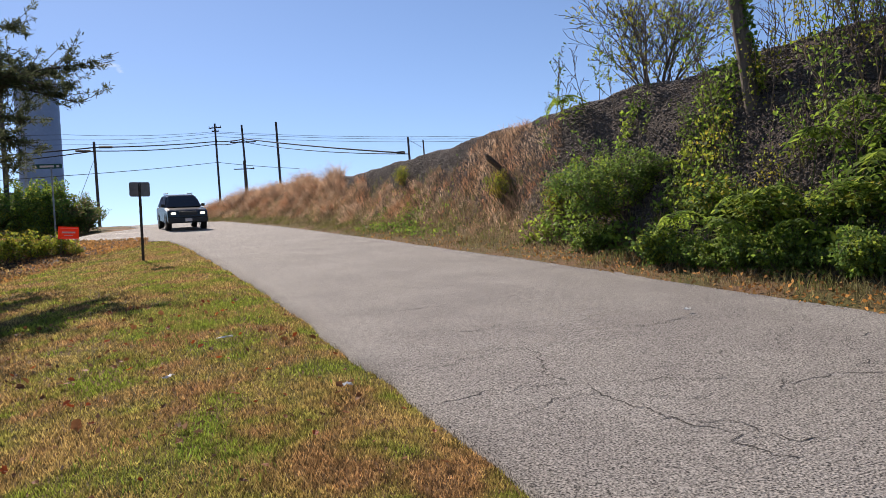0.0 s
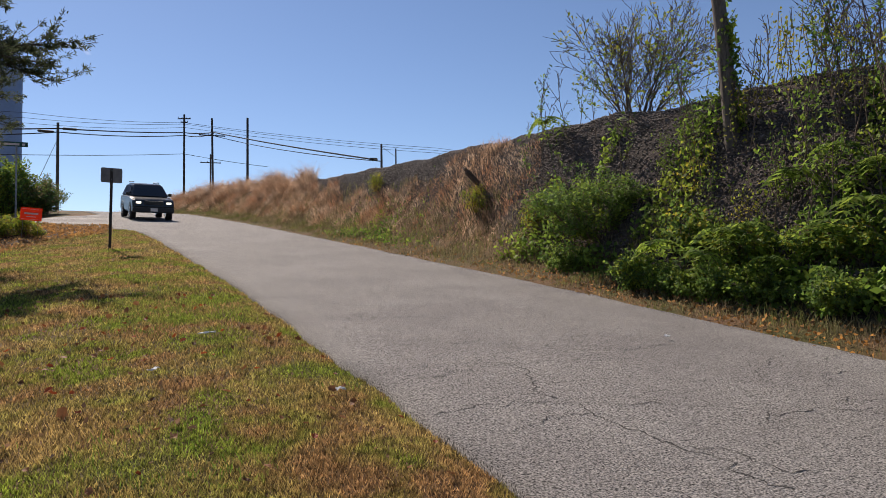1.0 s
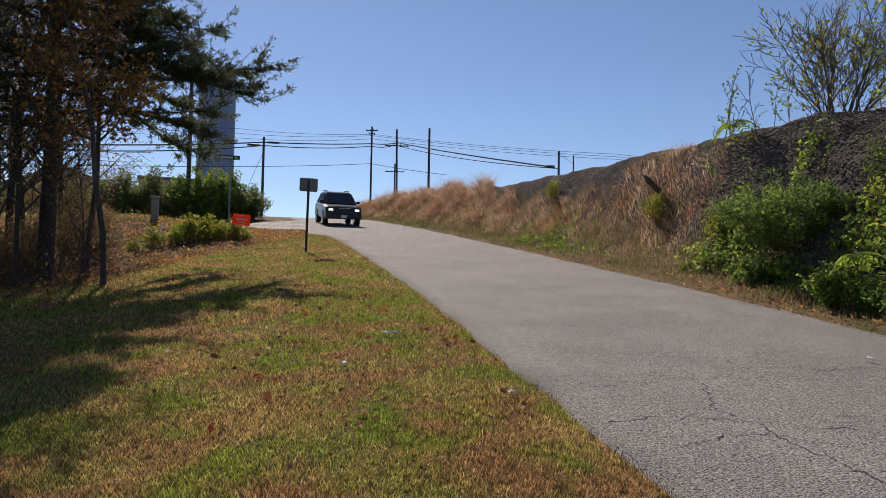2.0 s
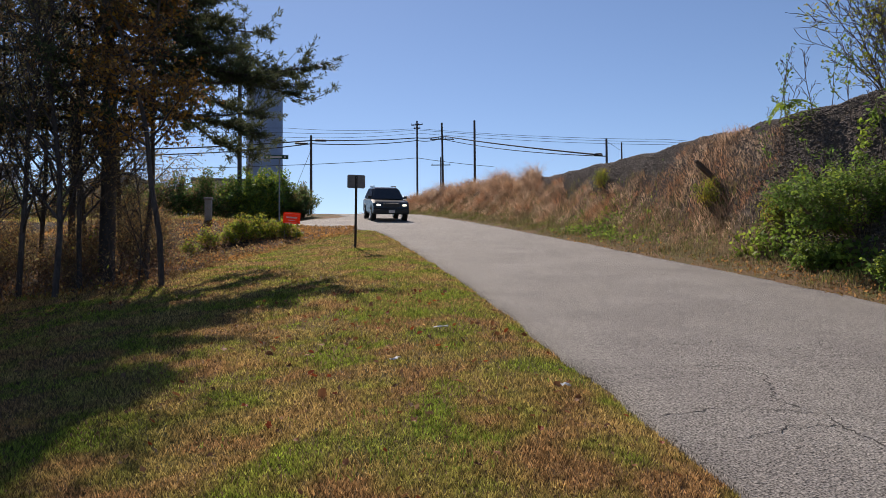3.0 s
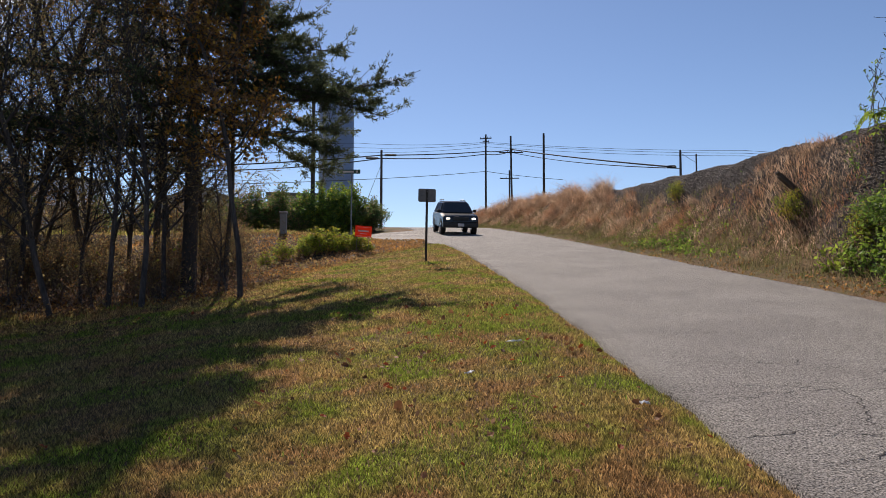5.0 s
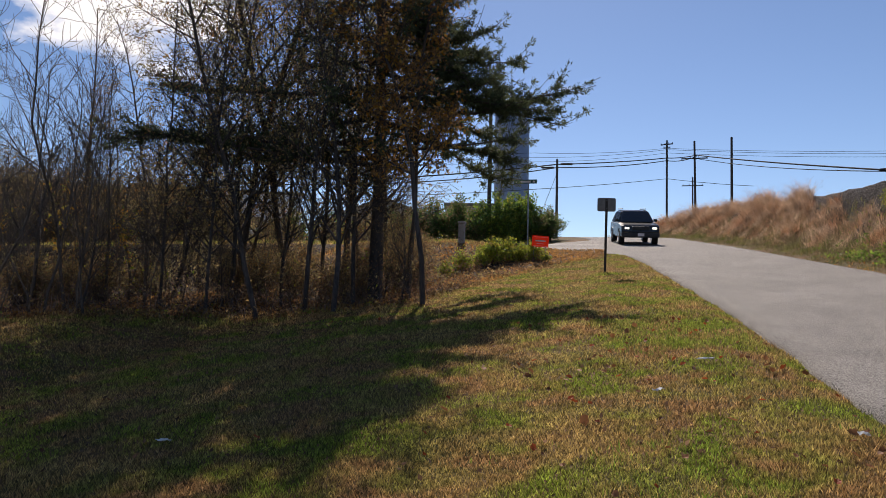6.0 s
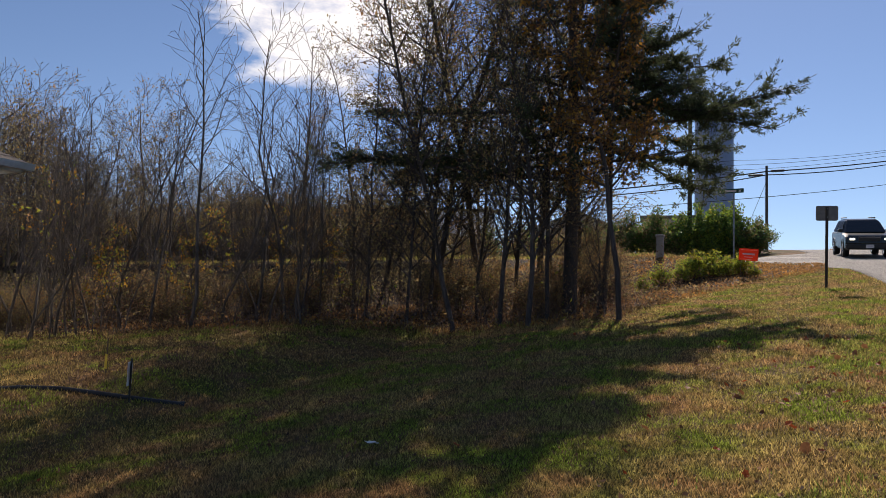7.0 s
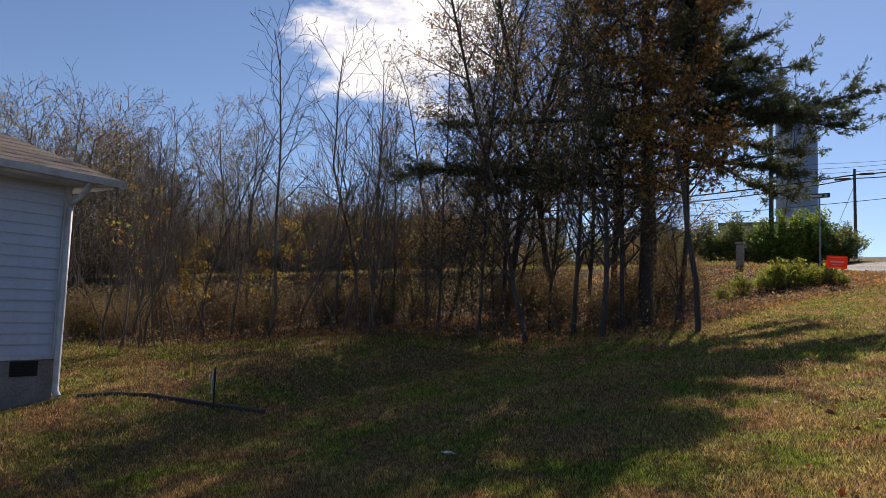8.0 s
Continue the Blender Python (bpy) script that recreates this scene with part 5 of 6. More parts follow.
cable([at_sky(-20.95, 10.3, 52), at_sky(-22.1, 9.5, 60)], 0.0, 0.014, "steel guy wire bracing a pole")
for yaw, el, d, w in ((3.35, 10.35, 72, 1.2), (1.85, 10.62, 72, 1.1), (-20.3, 9.3, 52.5, 0.5)):
    q = at_sky(yaw, el, d)
    sc_ = thing("splice_case", Matrix.Translation(q) @ pose(0, 0, 0, 0, 0, yaw), "black splice case hanging on the cable", "splice case")
    part("body", cyl(0.11, w, (-w / 2, 0, 0), 10, rot=Euler((0, radians(90), 0)).to_matrix()), M_BLACKP, sc_)
    for x in (-w / 2, w / 2):
        part("end_cap", cyl(0.07, 0.10, (x - 0.05, 0, 0), 8, rot=Euler((0, radians(90), 0)).to_matrix()), M_BLACKP, sc_)

# fence at the hilltop
fe = thing("pipe_fence", Matrix(), "low pipe fence along the cross street at the hilltop", "fence")
fpts = [spot(y_, 80) for y_ in np.linspace(-0.2, -5.2, 9)]
for q in fpts:
    part("post", cyl(0.05, 1.35, (q.x, q.y, q.z - 0.05), 8), M_GALV, fe)
for hz in (0.75, 1.25):
    v, f = tube_arrays(np.array([(q.x, q.y, q.z + hz) for q in fpts]), np.full(len(fpts), 0.03), 6)
    part("rail", mesh_np("rail", v, f, M_GALV, True), None, fe)
gp = thing("gate_post", Matrix.Translation(spot(-3.4, 78)), "dark stout gate post at the hilltop", "post")
part("shaft", cyl(0.13, 1.75, (0, 0, -0.1), 10), M_POLEW, gp)
part("cap", cyl(0.15, 0.06, (0, 0, 1.65), 10, 0.05), M_POLEW, gp)

# ---- water tower and far buildings ----
q = spot(6.2, 132)
wt = thing("water_tower", Matrix.Translation(q), "tall cylindrical pale blue-grey steel water tank", "water tower")
R_ = 3.2
bm = bmesh.new()
hw = at_sky(6.2, 14.9, 132).z - q.z
prof_ = [(R_, 0), (R_, hw), (R_ * 0.92, hw + 0.5), (R_ * 0.6, hw + 1.1), (0.15, hw + 1.5)]
vs_ = [[bm.verts.new((r * math.cos(a), r * math.sin(a), z)) for a in np.linspace(0, 2 * math.pi, 41)[:-1]] for r, z in prof_]
for r0, r1 in zip(vs_[:-1], vs_[1:]):
    for i in range(40):
        bm.faces.new((r0[i], r0[(i + 1) % 40], r1[(i + 1) % 40], r1[i]))
part("shell", bm, M_TANK, wt, smooth=True)
for k in range(1, 14):
    bm = bmesh.new()
    bmesh.ops.create_cone(bm, cap_ends=False, segments=40, radius1=R_ + 0.02, radius2=R_ + 0.02, depth=0.10, matrix=Matrix.Translation((0, 0, hw * k / 14)))
    part("weld_band", bm, M_TANK, wt)
part("ladder", box(0.45, 0.12, hw, (-R_ * 0.6, -R_ * 0.84, 0)), M_GALV, wt)


def building(yaw, d, w, depth, el_top, label, wall, gable=0.0, nwin=4, turn=None):
    b = spot(yaw, d)
    h = at_sky(yaw, el_top, d).z - b.z
    ob = thing("building", Matrix.Translation(b) @ pose(0, 0, 0, 0, 0, yaw if turn is None else turn), label, "building")
    part("wall", box(w, depth, h - gable + 0.5, (0, depth / 2, -0.5)), wall, ob)
    if gable:
        bm = bmesh.new()
        o, t = 0.3, 0.12
        z0 = h - gable
        for sg_ in (-1, 1):
            a = [bm.verts.new((sg_ * (w / 2 + o), y_, z0 - 0.1)) for y_ in (-o, depth + o)]
            c = [bm.verts.new((0, y_, h + 0.1)) for y_ in (-o, depth + o)]
            bm.faces.new((a[0], a[1], c[1], c[0]))
        part("roof", bm, M_GREYROOF, ob)
        bm = bmesh.new()
        bm.faces.new([bm.verts.new(c) for c in ((-w / 2, 0, z0), (w / 2, 0, z0), (0, 0, h))])
        part("gable", bm, wall, ob)
    else:
        part("roof", box(w + 0.4, depth + 0.4, 0.25, (0, depth / 2, h), 0.03), M_GREYROOF, ob)
    for i in range(nwin):
        x = (i + 0.5) / nwin * w - w / 2
        wd = part("window", box(w / nwin * 0.45, 0.08, 1.2, (x, -0.02, max((h - gable) * 0.5, 0.8)), 0.01), M_TRIM, ob)
        part("pane", box(w / nwin * 0.36, 0.04, 1.0, (x, -0.07, max((h - gable) * 0.5, 0.8) + 0.1)), M_GLASS, wd)
    return ob


building(40.2, 62, 9.5, 9, 7.2, "low red brick building with a flat roof beyond the woods", M_BRICKFAR, nwin=0)
building(33.3, 64, 5.0, 8, 7.5, "blue metal building beyond the woods", M_BLUEMETAL, nwin=2)
building(26.5, 66, 8.0, 8, 7.6, "pale building glimpsed between the tree trunks", M_WHITE, nwin=3)
building(16.5, 60, 7.5, 9, 7.7, "pale house with a grey gabled roof behind the trees", M_CONC, 1.4, 3)
building(9.6, 64, 4.2, 6, 7.25, "small pale flat-roofed building behind the hedge", M_CONC, nwin=2)

# ---- the house ----
HX, HY, HZ0 = -10.0, 5.48, 0.33
ho = thing("house", Matrix.Translation((HX, HY, HZ0)), "white vinyl-sided house with a brown shingle hip roof", "house")
LX, LY = 11.0, 9.5
part("foundation", box(LX - 0.06, LY - 0.06, 1.47, (-LX / 2, -LY / 2, -1.0), 0.01), M_BLOCK, ho)
part("inner_wall", box(LX - 0.12, LY - 0.12, 2.36, (-LX / 2, -LY / 2, 0.47)), M_WHITE, ho)
# lapped boards on the two sides that meet at the corner
bm = bmesh.new()
bp_ = 0.1475
sec = [(0.0, 0.0), (0.020, 0.0), (0.022, 0.012), (0.004, bp_), (0.0, bp_)]
for (y0, y1) in ((-LY, -0.09),):
    a = [bm.verts.new((x - 0.03, y0, z)) for x, z in sec]
    b = [bm.verts.new((x - 0.03, y1, z)) for x, z in sec]
    for i in range(len(sec)):
        j = (i + 1) % len(sec)
        bm.faces.new((a[i], a[j], b[j], b[i]))
    bm.faces.new(a[::-1])
    bm.faces.new(b)
bmesh.ops.recalc_face_normals(bm, faces=bm.faces)
bme = bpy.data.meshes.new("siding_board")
bm.to_mesh(bme)
bm.free()
bme.materials.append(M_WHITE)
for k in range(16):
    o = part("siding_board", bme, None, ho)
    o.location = (0, 0, 0.47 + k * bp_)
    if k < 15:
        o = part("siding_board", bme, None, ho)
        o.matrix_local = pose(-LY - 0.03 + 0.03, 0, 0.47 + k * bp_, 0, 0, 90)
part("starter_strip", box(0.04, LY, 0.05, (-0.015, -LY / 2, 0.42)), M_TRIM, ho)
part("corner_trim", box(0.09, 0.09, 2.38, (-0.03, -0.04, 0.45), 0.006), M_TRIM, ho)
vt = part("crawl_vent", box(0.03, 0.36, 0.20, (-0.03, -0.44, 0.20)), M_BLACKP, ho, "dark crawl space vent")
for k in range(5):
    part("slat", box(0.012, 0.33, 0.012, (-0.010, -0.44, 0.225 + k * 0.036)), M_BLACKP, vt)
EV = 0.41
part("soffit", box(LX + 2 * EV - 0.04, LY + 2 * EV - 0.04, 0.03, (-LX / 2, -LY / 2, 2.83)), M_TRIM, ho)
part("fascia", box(0.03, LY + 2 * EV, 0.12, (EV - 0.015, -LY / 2, 2.84)), M_TRIM, ho)
part("fascia", box(LX + 2 * EV, 0.03, 0.12, (-LX / 2, EV - 0.015, 2.84)), M_TRIM, ho)


def gutter(length):
    bm = bmesh.new()
    sec = [(0, 0.09), (0, 0), (0.07, 0), (0.085, 0.04), (0.10, 0.09), (0.09, 0.09), (0.075, 0.04), (0.065, 0.01), (0.01, 0.01), (0.01, 0.09)]
    a = [bm.verts.new((x, 0, z)) for x, z in sec]
    b = [bm.verts.new((x, length, z)) for x, z in sec]
    for i in range(len(sec)):
        j = (i + 1) % len(sec)
        bm.faces.new((a[i], a[j], b[j], b[i]))
    bm.faces.new(a[::-1])
    bm.faces.new(b)
    return bm


part("gutter", gutter(LY + 2 * EV + 0.1), M_TRIM, ho, "white metal gutter").location = (EV + 0.002, -LY - EV, 2.865)
ds_ = np.array([[EV + 0.05, -0.02, 2.93], [EV + 0.05, -0.02, 2.80], [EV - 0.08, -0.03, 2.68], [0.14, -0.04, 2.62], [0.07, -0.045, 2.52], [0.07, -0.045, 1.2], [0.07, -0.045, 0.0], [0.12, -0.03, -0.08]])
tube("downspout", ds_, np.full(len(ds_), 0.045), M_TRIM, ho, 8, "white downspout with two elbows")
# hip roof in lapped courses on the side in view, plain planes elsewhere
RS, ex0 = 0.5, EV + 0.06
half = (LY + 2 * ex0) / 2
ncourse = 34
run = half / ncourse
for k in range(ncourse):
    a0, a1 = k * run, (k + 1) * run + 0.03
    z0, z1 = 2.955 + RS * a0 + 0.006, 2.955 + RS * a1
    bm = bmesh.new()
    q0 = [(ex0 - a0, ex0 - a0, z0), (ex0 - a0, ex0 - 2 * half + a0, z0), (ex0 - a1, ex0 - 2 * half + a1, z1), (ex0 - a1, ex0 - a1, z1)]
    up_ = [bm.verts.new(c) for c in q0]
    dn_ = [bm.verts.new((c[0], c[1], c[2] - 0.008)) for c in q0]
    bm.faces.new(up_)
    bm.faces.new(dn_[::-1])
    for i in range(4):
        j = (i + 1) % 4
        bm.faces.new((up_[i], dn_[i], dn_[j], up_[j]))
    part("shingle_course", bm, M_SHINGLE, ho)
bm = bmesh.new()
e0, e1, e2, e3 = (ex0, ex0, 2.955), (-LX - ex0, ex0, 2.955), (-LX - ex0, -LY - ex0, 2.955), (ex0, -LY - ex0, 2.955)
r0, r1 = (ex0 - half, ex0 - half, 2.955 + RS * half), (-LX - ex0 + half, ex0 - half, 2.955 + RS * half)
V_ = {c: bm.verts.new(c) for c in (e0, e1, e2, e3, r0, r1)}
for fc in ((e1, e0, r0, r1), (e2, e1, r1), (e3, e2, r1, r0)):
    bm.faces.new([V_[c] for c in fc])
part("roof_plane", bm, M_SHINGLE, ho)

# ---- drain pipe, stakes ----
pts = []
for k, (yaw, d) in enumerate(((59.2, 11.25), (57.0, 11.3), (54.5, 11.2), (52.0, 10.95), (49.5, 10.7), (47.6, 10.55), (46.2, 10.45))):
    q = spot(yaw, d)
    pts.append((q.x - 0.16, q.y - 0.07, q.z + 0.03))
pp = np.array([np.array(pts[i]) * (1 - u) + np.array(pts[i + 1]) * u for i in range(6) for u in np.linspace(0, 1, 14)[:-1]] + [pts[-1]])
rad = 0.036 + 0.005 * (np.arange(len(pp)) % 2)
dp = thing("drain_pipe", Matrix(), "black corrugated plastic drain pipe lying on the grass", "pipe")
v, f = tube_arrays(pp, rad, 10)
part("hose", mesh_np("hose", v, f, M_BLACKP, True), None, dp)
ve, fe_ = tube_arrays(pp[-2:] + np.array([[0, 0, 0], [0.02, 0.02, 0]]), [0.048, 0.048], 12)
part("end_collar", mesh_np("end_collar", ve, fe_, M_BLACKP, True), None, dp)
q = spot(49.9, 10.55) - Vector((0.16, 0.07, 0))
sk = thing("stake_sign", Matrix.Translation(q) @ pose(0, 0, 0, 0, 0, 128), "small pale plate on a dark stake, seen nearly edge-on", "sign")
part("stake", box(0.035, 0.02, 0.70, (0, 0, -0.08), 0.003), M_BLACKP, sk)
part("plate", plate(0.28, 0.32, 0.004, 0.02), M_TRIM, sk).location = (0, 0.016, 0.26)
q = spot(51.6, 11.9) - Vector((0.16, 0.07, 0))
mk = thing("marker_stake", Matrix.Translation(q), "thin wooden stake with a yellow tag", "stake")
part("stake", cyl(0.010, 0.62, (0, 0, -0.06), 6), M_TWIG, mk)
part("tag", box(0.05, 0.006, 0.22, (0.0, -0.012, 0.10), 0.001), M_YTAG, mk)

# old leaning post on the bank
q = on_ray(-28.7, 7.2)
lp = thing("leaning_post", Matrix.Translation(q) @ pose(0, 0, 0, 0, -58, 20), "broken grey wooden post leaning out of the bank", "post")
part("timber", box(0.13, 0.12, 0.95, (0, 0, -0.35), 0.02), M_BARKG, lp)
part("split_end", box(0.08, 0.10, 0.12, (0.015, 0, 0.58), 0.025), M_BARKG, lp)

# ---- the car ----
def build_car(m):
    car = thing("suv", m, "dark green four-door SUV with its headlights on", "car")
    W = 1.82
    # side outline, nose towards -y
    low = [(-2.38, 0.42), (-2.42, 0.60), (-2.36, 0.86), (-2.20, 0.98), (-1.05, 1.08), (2.28, 1.08), (2.38, 0.90), (2.40, 0.50), (2.28, 0.36), (-2.2, 0.34)]
    bm = bmesh.new()
    rings = []
    for x, k in ((-W / 2, 0.965), (-W / 2 + 0.07, 1.0), (W / 2 - 0.07, 1.0), (W / 2, 0.965)):
        rings.append([bm.verts.new((x, y * (k if abs(x) > W / 2 - 0.03 else 1), 0.7 + (z - 0.7) * k)) for y, z in low])
    for a, b in zip(rings[:-1], rings[1:]):
        for i in range(len(low)):
            j = (i + 1) % len(low)
            bm.faces.new((a[i], a[j], b[j], b[i]))
    bm.faces.new(rings[0][::-1])
    bm.faces.new(rings[-1])
    bmesh.ops.bevel(bm, geom=list(bm.edges), offset=0.05, segments=3, affect="EDGES")
    part("body", bm, M_CARPAINT, car, smooth=False)
    # cabin
    cab = [(-1.15, 1.06), (-0.35, 1.66), (0.0, 1.72), (1.75, 1.70), (2.22, 1.06)]
    bm = bmesh.new()
    wid = {1.06: 0.86, 1.66: 0.66, 1.72: 0.64, 1.70: 0.64}
    l_ = [bm.verts.new((-wid[z], y, z)) for y, z in cab]
    r_ = [bm.verts.new((wid[z], y, z)) for y, z in cab]
    for i in range(len(cab)):
        j = (i + 1) % len(cab)
        bm.faces.new((l_[i], l_[j], r_[j], r_[i]))
    bm.faces.new(l_[::-1])
    bm.faces.new(r_)
    bmesh.ops.bevel(bm, geom=list(bm.edges), offset=0.06, segments=3, affect="EDGES")
    part("cabin", bm, M_CARPAINT, car)

    def pane(name, pts, t=0.012):
        bm = bmesh.new()
        vs = [bm.verts.new(c) for c in pts]
        fc = bm.faces.new(vs)
        bm.normal_update()
        r = bmesh.ops.extrude_face_region(bm, geom=[fc])
        nrm = fc.normal.copy()
        for e in r["geom"]:
            if isinstance(e, bmesh.types.BMVert):
                e.co += nrm * t
        part(name, bm, M_GLASS, car)
    pane("windscreen", [(-0.78, -1.10, 1.115), (0.78, -1.10, 1.115), (0.60, -0.40, 1.635), (-0.60, -0.40, 1.635)])
    pane("rear_window", [(0.72, 2.19, 1.13), (-0.72, 2.19, 1.13), (-0.58, 1.83, 1.62), (0.58, 1.83, 1.62)])
    for sx in (-1, 1):
        for y0, y1, t0, t1 in ((-0.86, -0.02, -0.24, -0.02), (0.08, 0.92, 0.08, 0.92), (1.02, 1.98, 1.02, 1.66)):
            c = [(sx * 0.862, y0, 1.12), (sx * 0.862, y1, 1.12), (sx * 0.690, t1, 1.60), (sx * 0.690, t0, 1.60)]
            pane("side_window", c if sx < 0 else c[::-1])
        part("roof_rail", box(0.04, 1.7, 0.05, (sx * 0.58, 0.85, 1.745), 0.01), M_BLACKP, car)
        mi = part("wing_mirror", box(0.18, 0.10, 0.14, (sx * 0.95, -0.85, 1.12), 0.03), M_CARPAINT, car)
        part("mirror_glass", box(0.13, 0.012, 0.10, (sx * 0.95, -0.795, 1.14)), M_GLASS, mi)
        part("headlight", box(0.22, 0.06, 0.10, (sx * 0.66, -2.40, 0.76), 0.03), M_LAMP, car, "lit headlight")
        part("tail_light", box(0.14, 0.05, 0.34, (sx * 0.80, 2.37, 0.70), 0.015), M_RED, car)
        for y in (-1.45, 1.42):
            bm = bmesh.new()
            rot = Matrix.Translation((sx * 0.80, y, 0.36)) @ Euler((0, radians(90), 0)).to_matrix().to_4x4()
            bmesh.ops.create_cone(bm, cap_ends=True, segments=28, radius1=0.36, radius2=0.36, depth=0.24, matrix=rot)
            bmesh.ops.bevel(bm, geom=[e for e in bm.edges if e.calc_face_angle(0) > 1], offset=0.04, segments=2, affect="EDGES")
            wh = part("wheel", bm, M_TYRE, car)
            bm = bmesh.new()
            bmesh.ops.create_cone(bm, cap_ends=True, segments=20, radius1=0.23, radius2=0.20, depth=0.255, matrix=rot)
            part("rim", bm, M_CHROME, wh)
            for k in range(5):
                a = k * 2 * math.pi / 5
                part("spoke", box(0.02, 0.06, 0.16, (sx * 0.935, y + 0.03 * math.sin(a), 0.36), rot=Euler((a, 0, 0)).to_matrix()), M_CHROME, wh)
            bm = bmesh.new()
            bmesh.ops.create_cone(bm, cap_ends=False, segments=24, radius1=0.43, radius2=0.43, depth=0.06, matrix=Matrix.Translation((sx * 0.895, y, 0.38)) @ Euler((0, radians(90), 0)).to_matrix().to_4x4())
            part("wheel_arch", bm, M_BLACKP, car)
    part("grille", box(0.84, 0.05, 0.20, (0, -2.39, 0.70), 0.02), M_BLACKP, car)
    part("front_bumper", box(1.80, 0.20, 0.24, (0, -2.40, 0.36), 0.05), M_BLACKP, car)
    part("rear_bumper", box(1.78, 0.18, 0.24, (0, 2.38, 0.38), 0.05), M_BLACKP, car)
    part("number_plate", box(0.31, 0.012, 0.15, (0, -2.512, 0.42), 0.004), M_INK, car)
    return car


q = spot(-3.25, 38.4)
gz = land1(q.x, q.y)
build_car(Matrix.Translation((q.x, q.y, gz + 0.03)) @ Euler((math.atan(0.118), 0, radians(5.0))).to_matrix().to_4x4())

# ---- cracks in the asphalt ----
rng = np.random.default_rng(29)
def crack(pts, w=0.012, branch=0.25):
    """A jagged narrow crack through plan points, as a thin dark ribbon in the surface."""
    w = w * 1.05
    out = []
    for a, b in zip(pts[:-1], pts[1:]):
        a, b = np.array(a, float), np.array(b, float)
        n = max(int(np.linalg.norm(b - a) / 0.05), 2)
        s = np.array([-(b - a)[1], (b - a)[0]]) / (np.linalg.norm(b - a) + 1e-9)
        k = np.convolve(rng.normal(size=n + 6), np.ones(4) / 4, "valid")[:n]
        for i in range(n):
            out.append(a + (b - a) * i / n + s * (k[i] * 0.06 + rng.normal() * 0.010))
    out = np.array(out)
    tan = np.gradient(out, axis=0)
    tan /= np.linalg.norm(tan, axis=1)[:, None] + 1e-9
    s = np.stack([-tan[:, 1], tan[:, 0]], 1)
    ww = (w * (0.25 + 1.0 * rng.random(len(out)) ** 1.5))[:, None] / 2
    L, R = out + s * ww, out - s * ww
    z = land(out[:, 0], out[:, 1])[:, None] + 0.0155
    v = np.concatenate([np.concatenate([L, z], 1), np.concatenate([R, z], 1)])
    n = len(out)
    i = np.arange(n - 1)
    f = np.stack([i, i + 1, i + n + 1, i + n], 1)
    part("crack", mesh_np("crack", v, f, M_CRACK), None, road)


def wander(x0, y0, x1, y1, n=5, j=0.16):
    return [(x0 + (x1 - x0) * k / n + (rng.normal() * j if 0 < k < n else 0), y0 + (y1 - y0) * k / n + (rng.normal() * j if 0 < k < n else 0)) for k in range(n + 1)]
CRACKS = [
    [(2.24, 4.79), (2.63, 4.82), (3.02, 4.82), (3.53, 4.65), (4.08, 4.45), (4.53, 4.2), (4.65, 3.98), (5.18, 3.96), (5.6, 3.7)],
    [(3.37, 4.65), (3.33, 4.21), (3.4, 3.73), (3.47, 3.51), (3.48, 3.26), (3.48, 2.94), (3.56, 2.83)],
    [(2.14, 7.29), (2.71, 7.32), (3.22, 7.16), (3.82, 6.85), (4.47, 6.75)],
    [(2.63, 6.08), (3.21, 6.09), (3.64, 5.95), (3.35, 5.17), (3.29, 4.77)],
    [(3.35, 3.78), (3.68, 3.52), (3.76, 3.09), (3.98, 2.96)],
    [(4.38, 6.62), (4.71, 6.83), (5.55, 7.15)],
    [(5.93, 4.4), (6.42, 4.77), (7.07, 4.62)],
    [(4.59, 3.96), (4.49, 3.85), (4.58, 3.65)],
]
for c_ in CRACKS:
    crack(c_, 0.012)
for k in range(44):
    y0 = 3.5 + 28 * (k / 44) ** 1.1 + rng.normal() * 0.4
    xa = ROAD_L + bend(y0)
    x0 = xa + 5.4 * rng.random() * 0.7
    x1 = min(x0 + 0.8 + 2.4 * rng.random(), xa + 5.4)
    crack(wander(x0, y0, x1, y0 + rng.normal() * 0.5), 0.009)
for y0 in (8.5, 9.6, 10.7, 11.8, 13.0, 14.3, 15.6, 17.2, 19.2, 21.5, 24.0, 26.5):
    xa = ROAD_L + bend(y0) + 0.05
    crack(wander(xa, y0, xa + 5.3, y0 + rng.normal() * 0.3, 8, 0.12), 0.011)

# ---- fallen leaves and litter ----
def leaf_mesh(nm, material, seed, L):
    rng = np.random.default_rng(seed)
    bm = bmesh.new()
    ring = []
    for k in range(11):
        a = k * 2 * math.pi / 11
        r = L * 0.5 * (0.62 + 0.38 * abs(math.cos(a * 2.5)))
        ring.append(bm.verts.new((r * math.cos(a) * 1.25, r * math.sin(a), 0.35 * r * abs(math.sin(a)) + 0.012 * rng.random())))
    c = bm.verts.new((0, 0, 0.003))
    for i in range(11):
        bm.faces.new((c, ring[i], ring[(i + 1) % 11]))
    me = bpy.data.meshes.new(nm)
    bm.to_mesh(me)
    bm.free()
    me.materials.append(material)
    return me


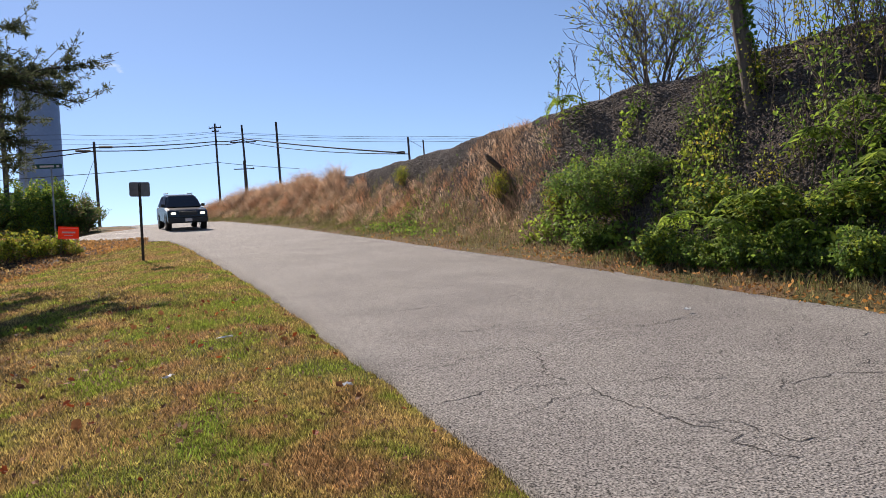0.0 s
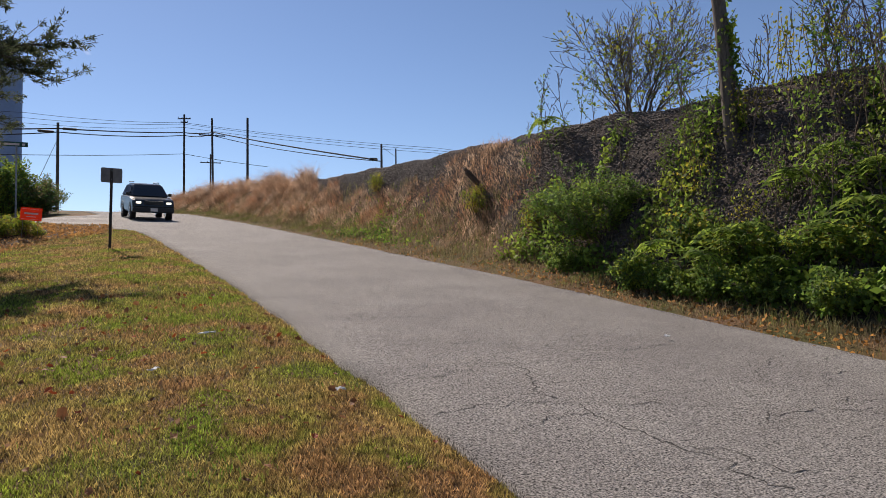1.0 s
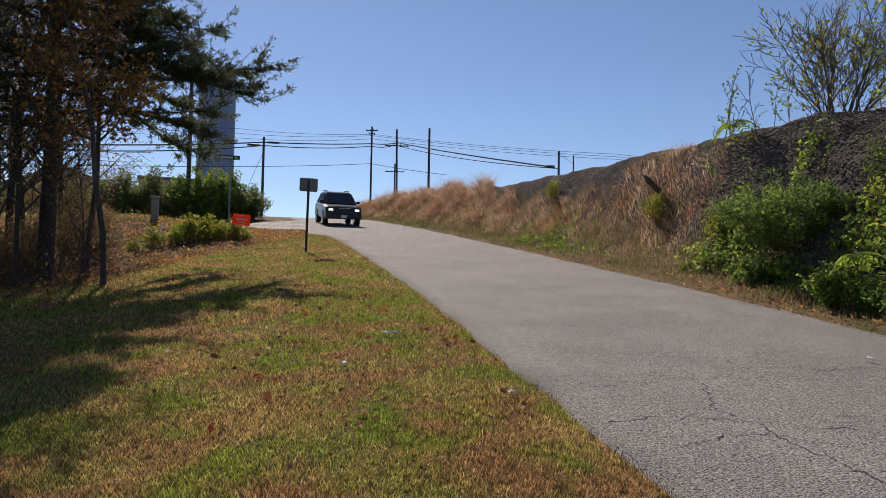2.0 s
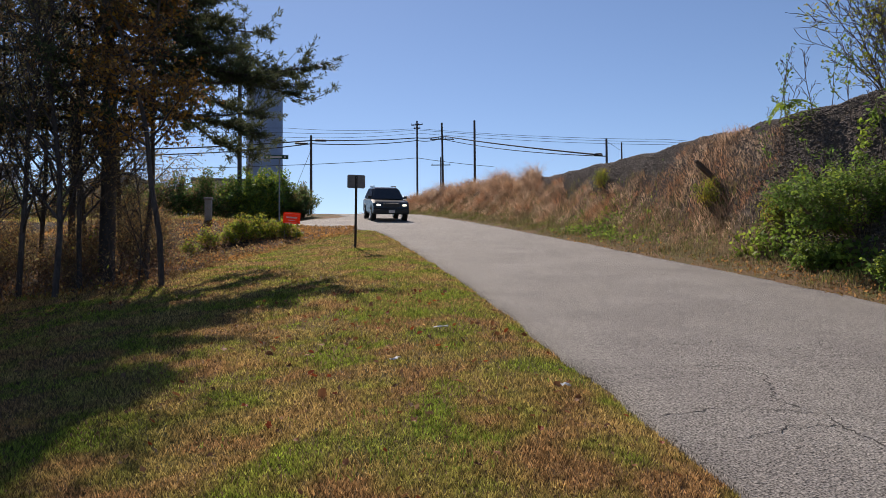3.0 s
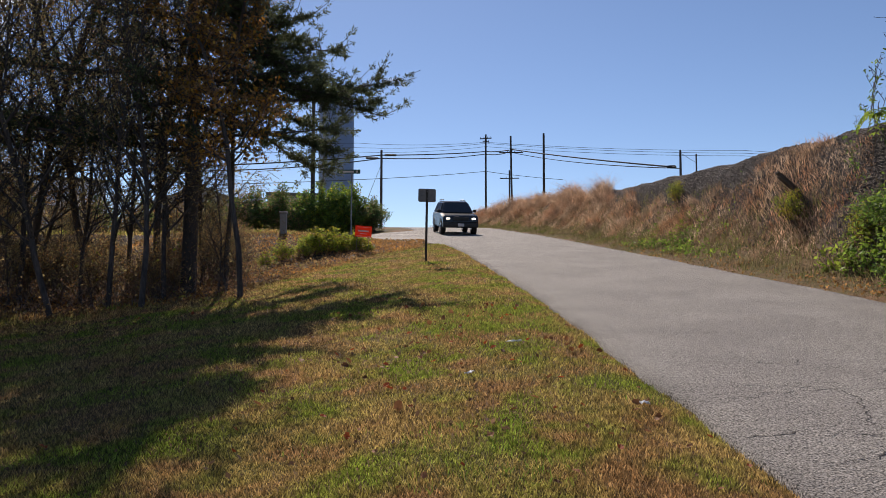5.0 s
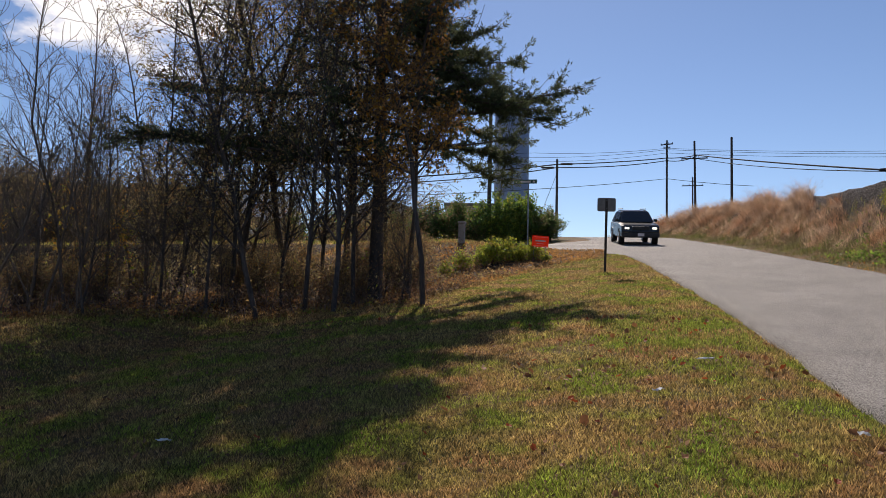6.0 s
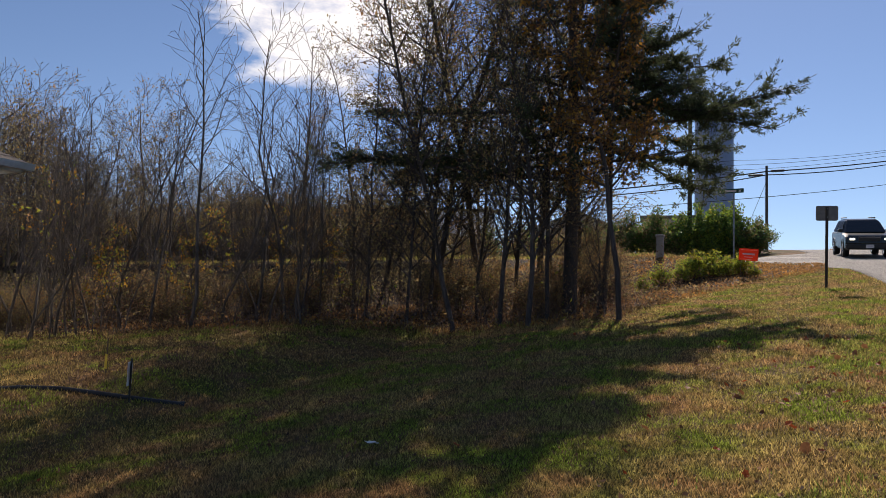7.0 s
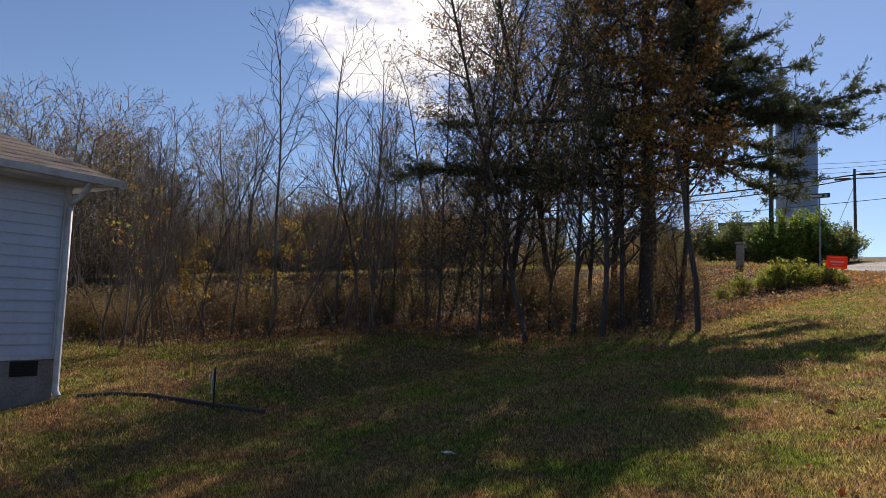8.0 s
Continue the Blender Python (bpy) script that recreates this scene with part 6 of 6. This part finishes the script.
M_DRYLEAF = mat("dry_leaf", (0.24, 0.11, 0.05), 0.7, grain=20, amount=0.3, bump=0, rand=0.55, trans=0.2)
M_REDLEAF = mat("red_leaf", (0.32, 0.075, 0.025), 0.6, grain=20, amount=0.3, bump=0, rand=0.4, trans=0.25)
leaf_kinds = [(leaf_mesh("fallen_leaf", M_DRYLEAF, s, L), "curled dry brown leaf fallen on the grass") for s, L in ((1, 0.075), (2, 0.06), (3, 0.09))] + [(leaf_mesh("fallen_leaf", M_REDLEAF, 4, 0.07), "red-orange leaf fallen on the grass")]
rng = np.random.default_rng(30)
for k in range(230):
    if k < 190:
        y = 3.6 + 7.5 * rng.random() ** 1.2
        x = ROAD_L - 0.15 - 3.4 * rng.random() ** 1.3
    else:
        y, x = 4 + 9 * rng.random(), 1.5 - 9.5 * rng.random()
    me, lab = leaf_kinds[int(rng.choice(4, p=[0.28, 0.24, 0.18, 0.30]))]
    o = new("fallen_leaf", me)
    o.matrix_world = Matrix.Translation((x, y, land1(x, y) + 0.045)) @ Euler((rng.normal() * 0.5, rng.normal() * 0.5, rng.random() * 6.28)).to_matrix().to_4x4() @ Matrix.Diagonal((*([(0.5 + 0.45 * rng.random()) * (0.75 if y < 5 else 1.0)] * 3), 1))
    tagged(o, lab, "leaf", "fallen leaves on the lawn")


def scrap(seed, w, d):
    rng = np.random.default_rng(seed)
    bm = bmesh.new()
    n = 5
    g = [[bm.verts.new(((i / (n - 1) - 0.5) * w * (0.9 + 0.2 * rng.random()), (j / (n - 1) - 0.5) * d, 0.02 * rng.random() + 0.01)) for i in range(n)] for j in range(n)]
    for j in range(n - 1):
        for i in range(n - 1):
            bm.faces.new((g[j][i], g[j][i + 1], g[j + 1][i + 1], g[j + 1][i]))
    ext = bmesh.ops.extrude_face_region(bm, geom=bm.faces[:])
    for e in ext["geom"]:
        if isinstance(e, bmesh.types.BMVert):
            e.co.z += 0.006
    me = bpy.data.meshes.new("litter")
    bmesh.ops.recalc_face_normals(bm, faces=bm.faces)
    bm.to_mesh(me)
    bm.free()
    me.materials.append(M_PAPER)
    return me


for s_, (x, y, w, d_, lab) in enumerate(((1.75, 5.43, 0.07, 0.05, "small crumpled white scrap of paper on the lawn"), (-3.61, 5.5, 0.13, 0.06, "crumpled white wrapper on the shaded grass"), (1.1, 7.9, 0.16, 0.05, "flattened pale wrapper in the green grass"), (0.5, 6.55, 0.10, 0.05, "curled pale leaf scrap on the lawn"), (6.05, 6.53, 0.06, 0.05, "tiny white pebble of litter on the asphalt"))):
    o = new("litter", scrap(60 + s_, w, d_))
    o.matrix_world = Matrix.Translation((x, y, land1(x, y) + 0.04)) @ Euler((0.1, 0.1, s_ * 1.3)).to_matrix().to_4x4()
    tagged(o, lab, "litter")
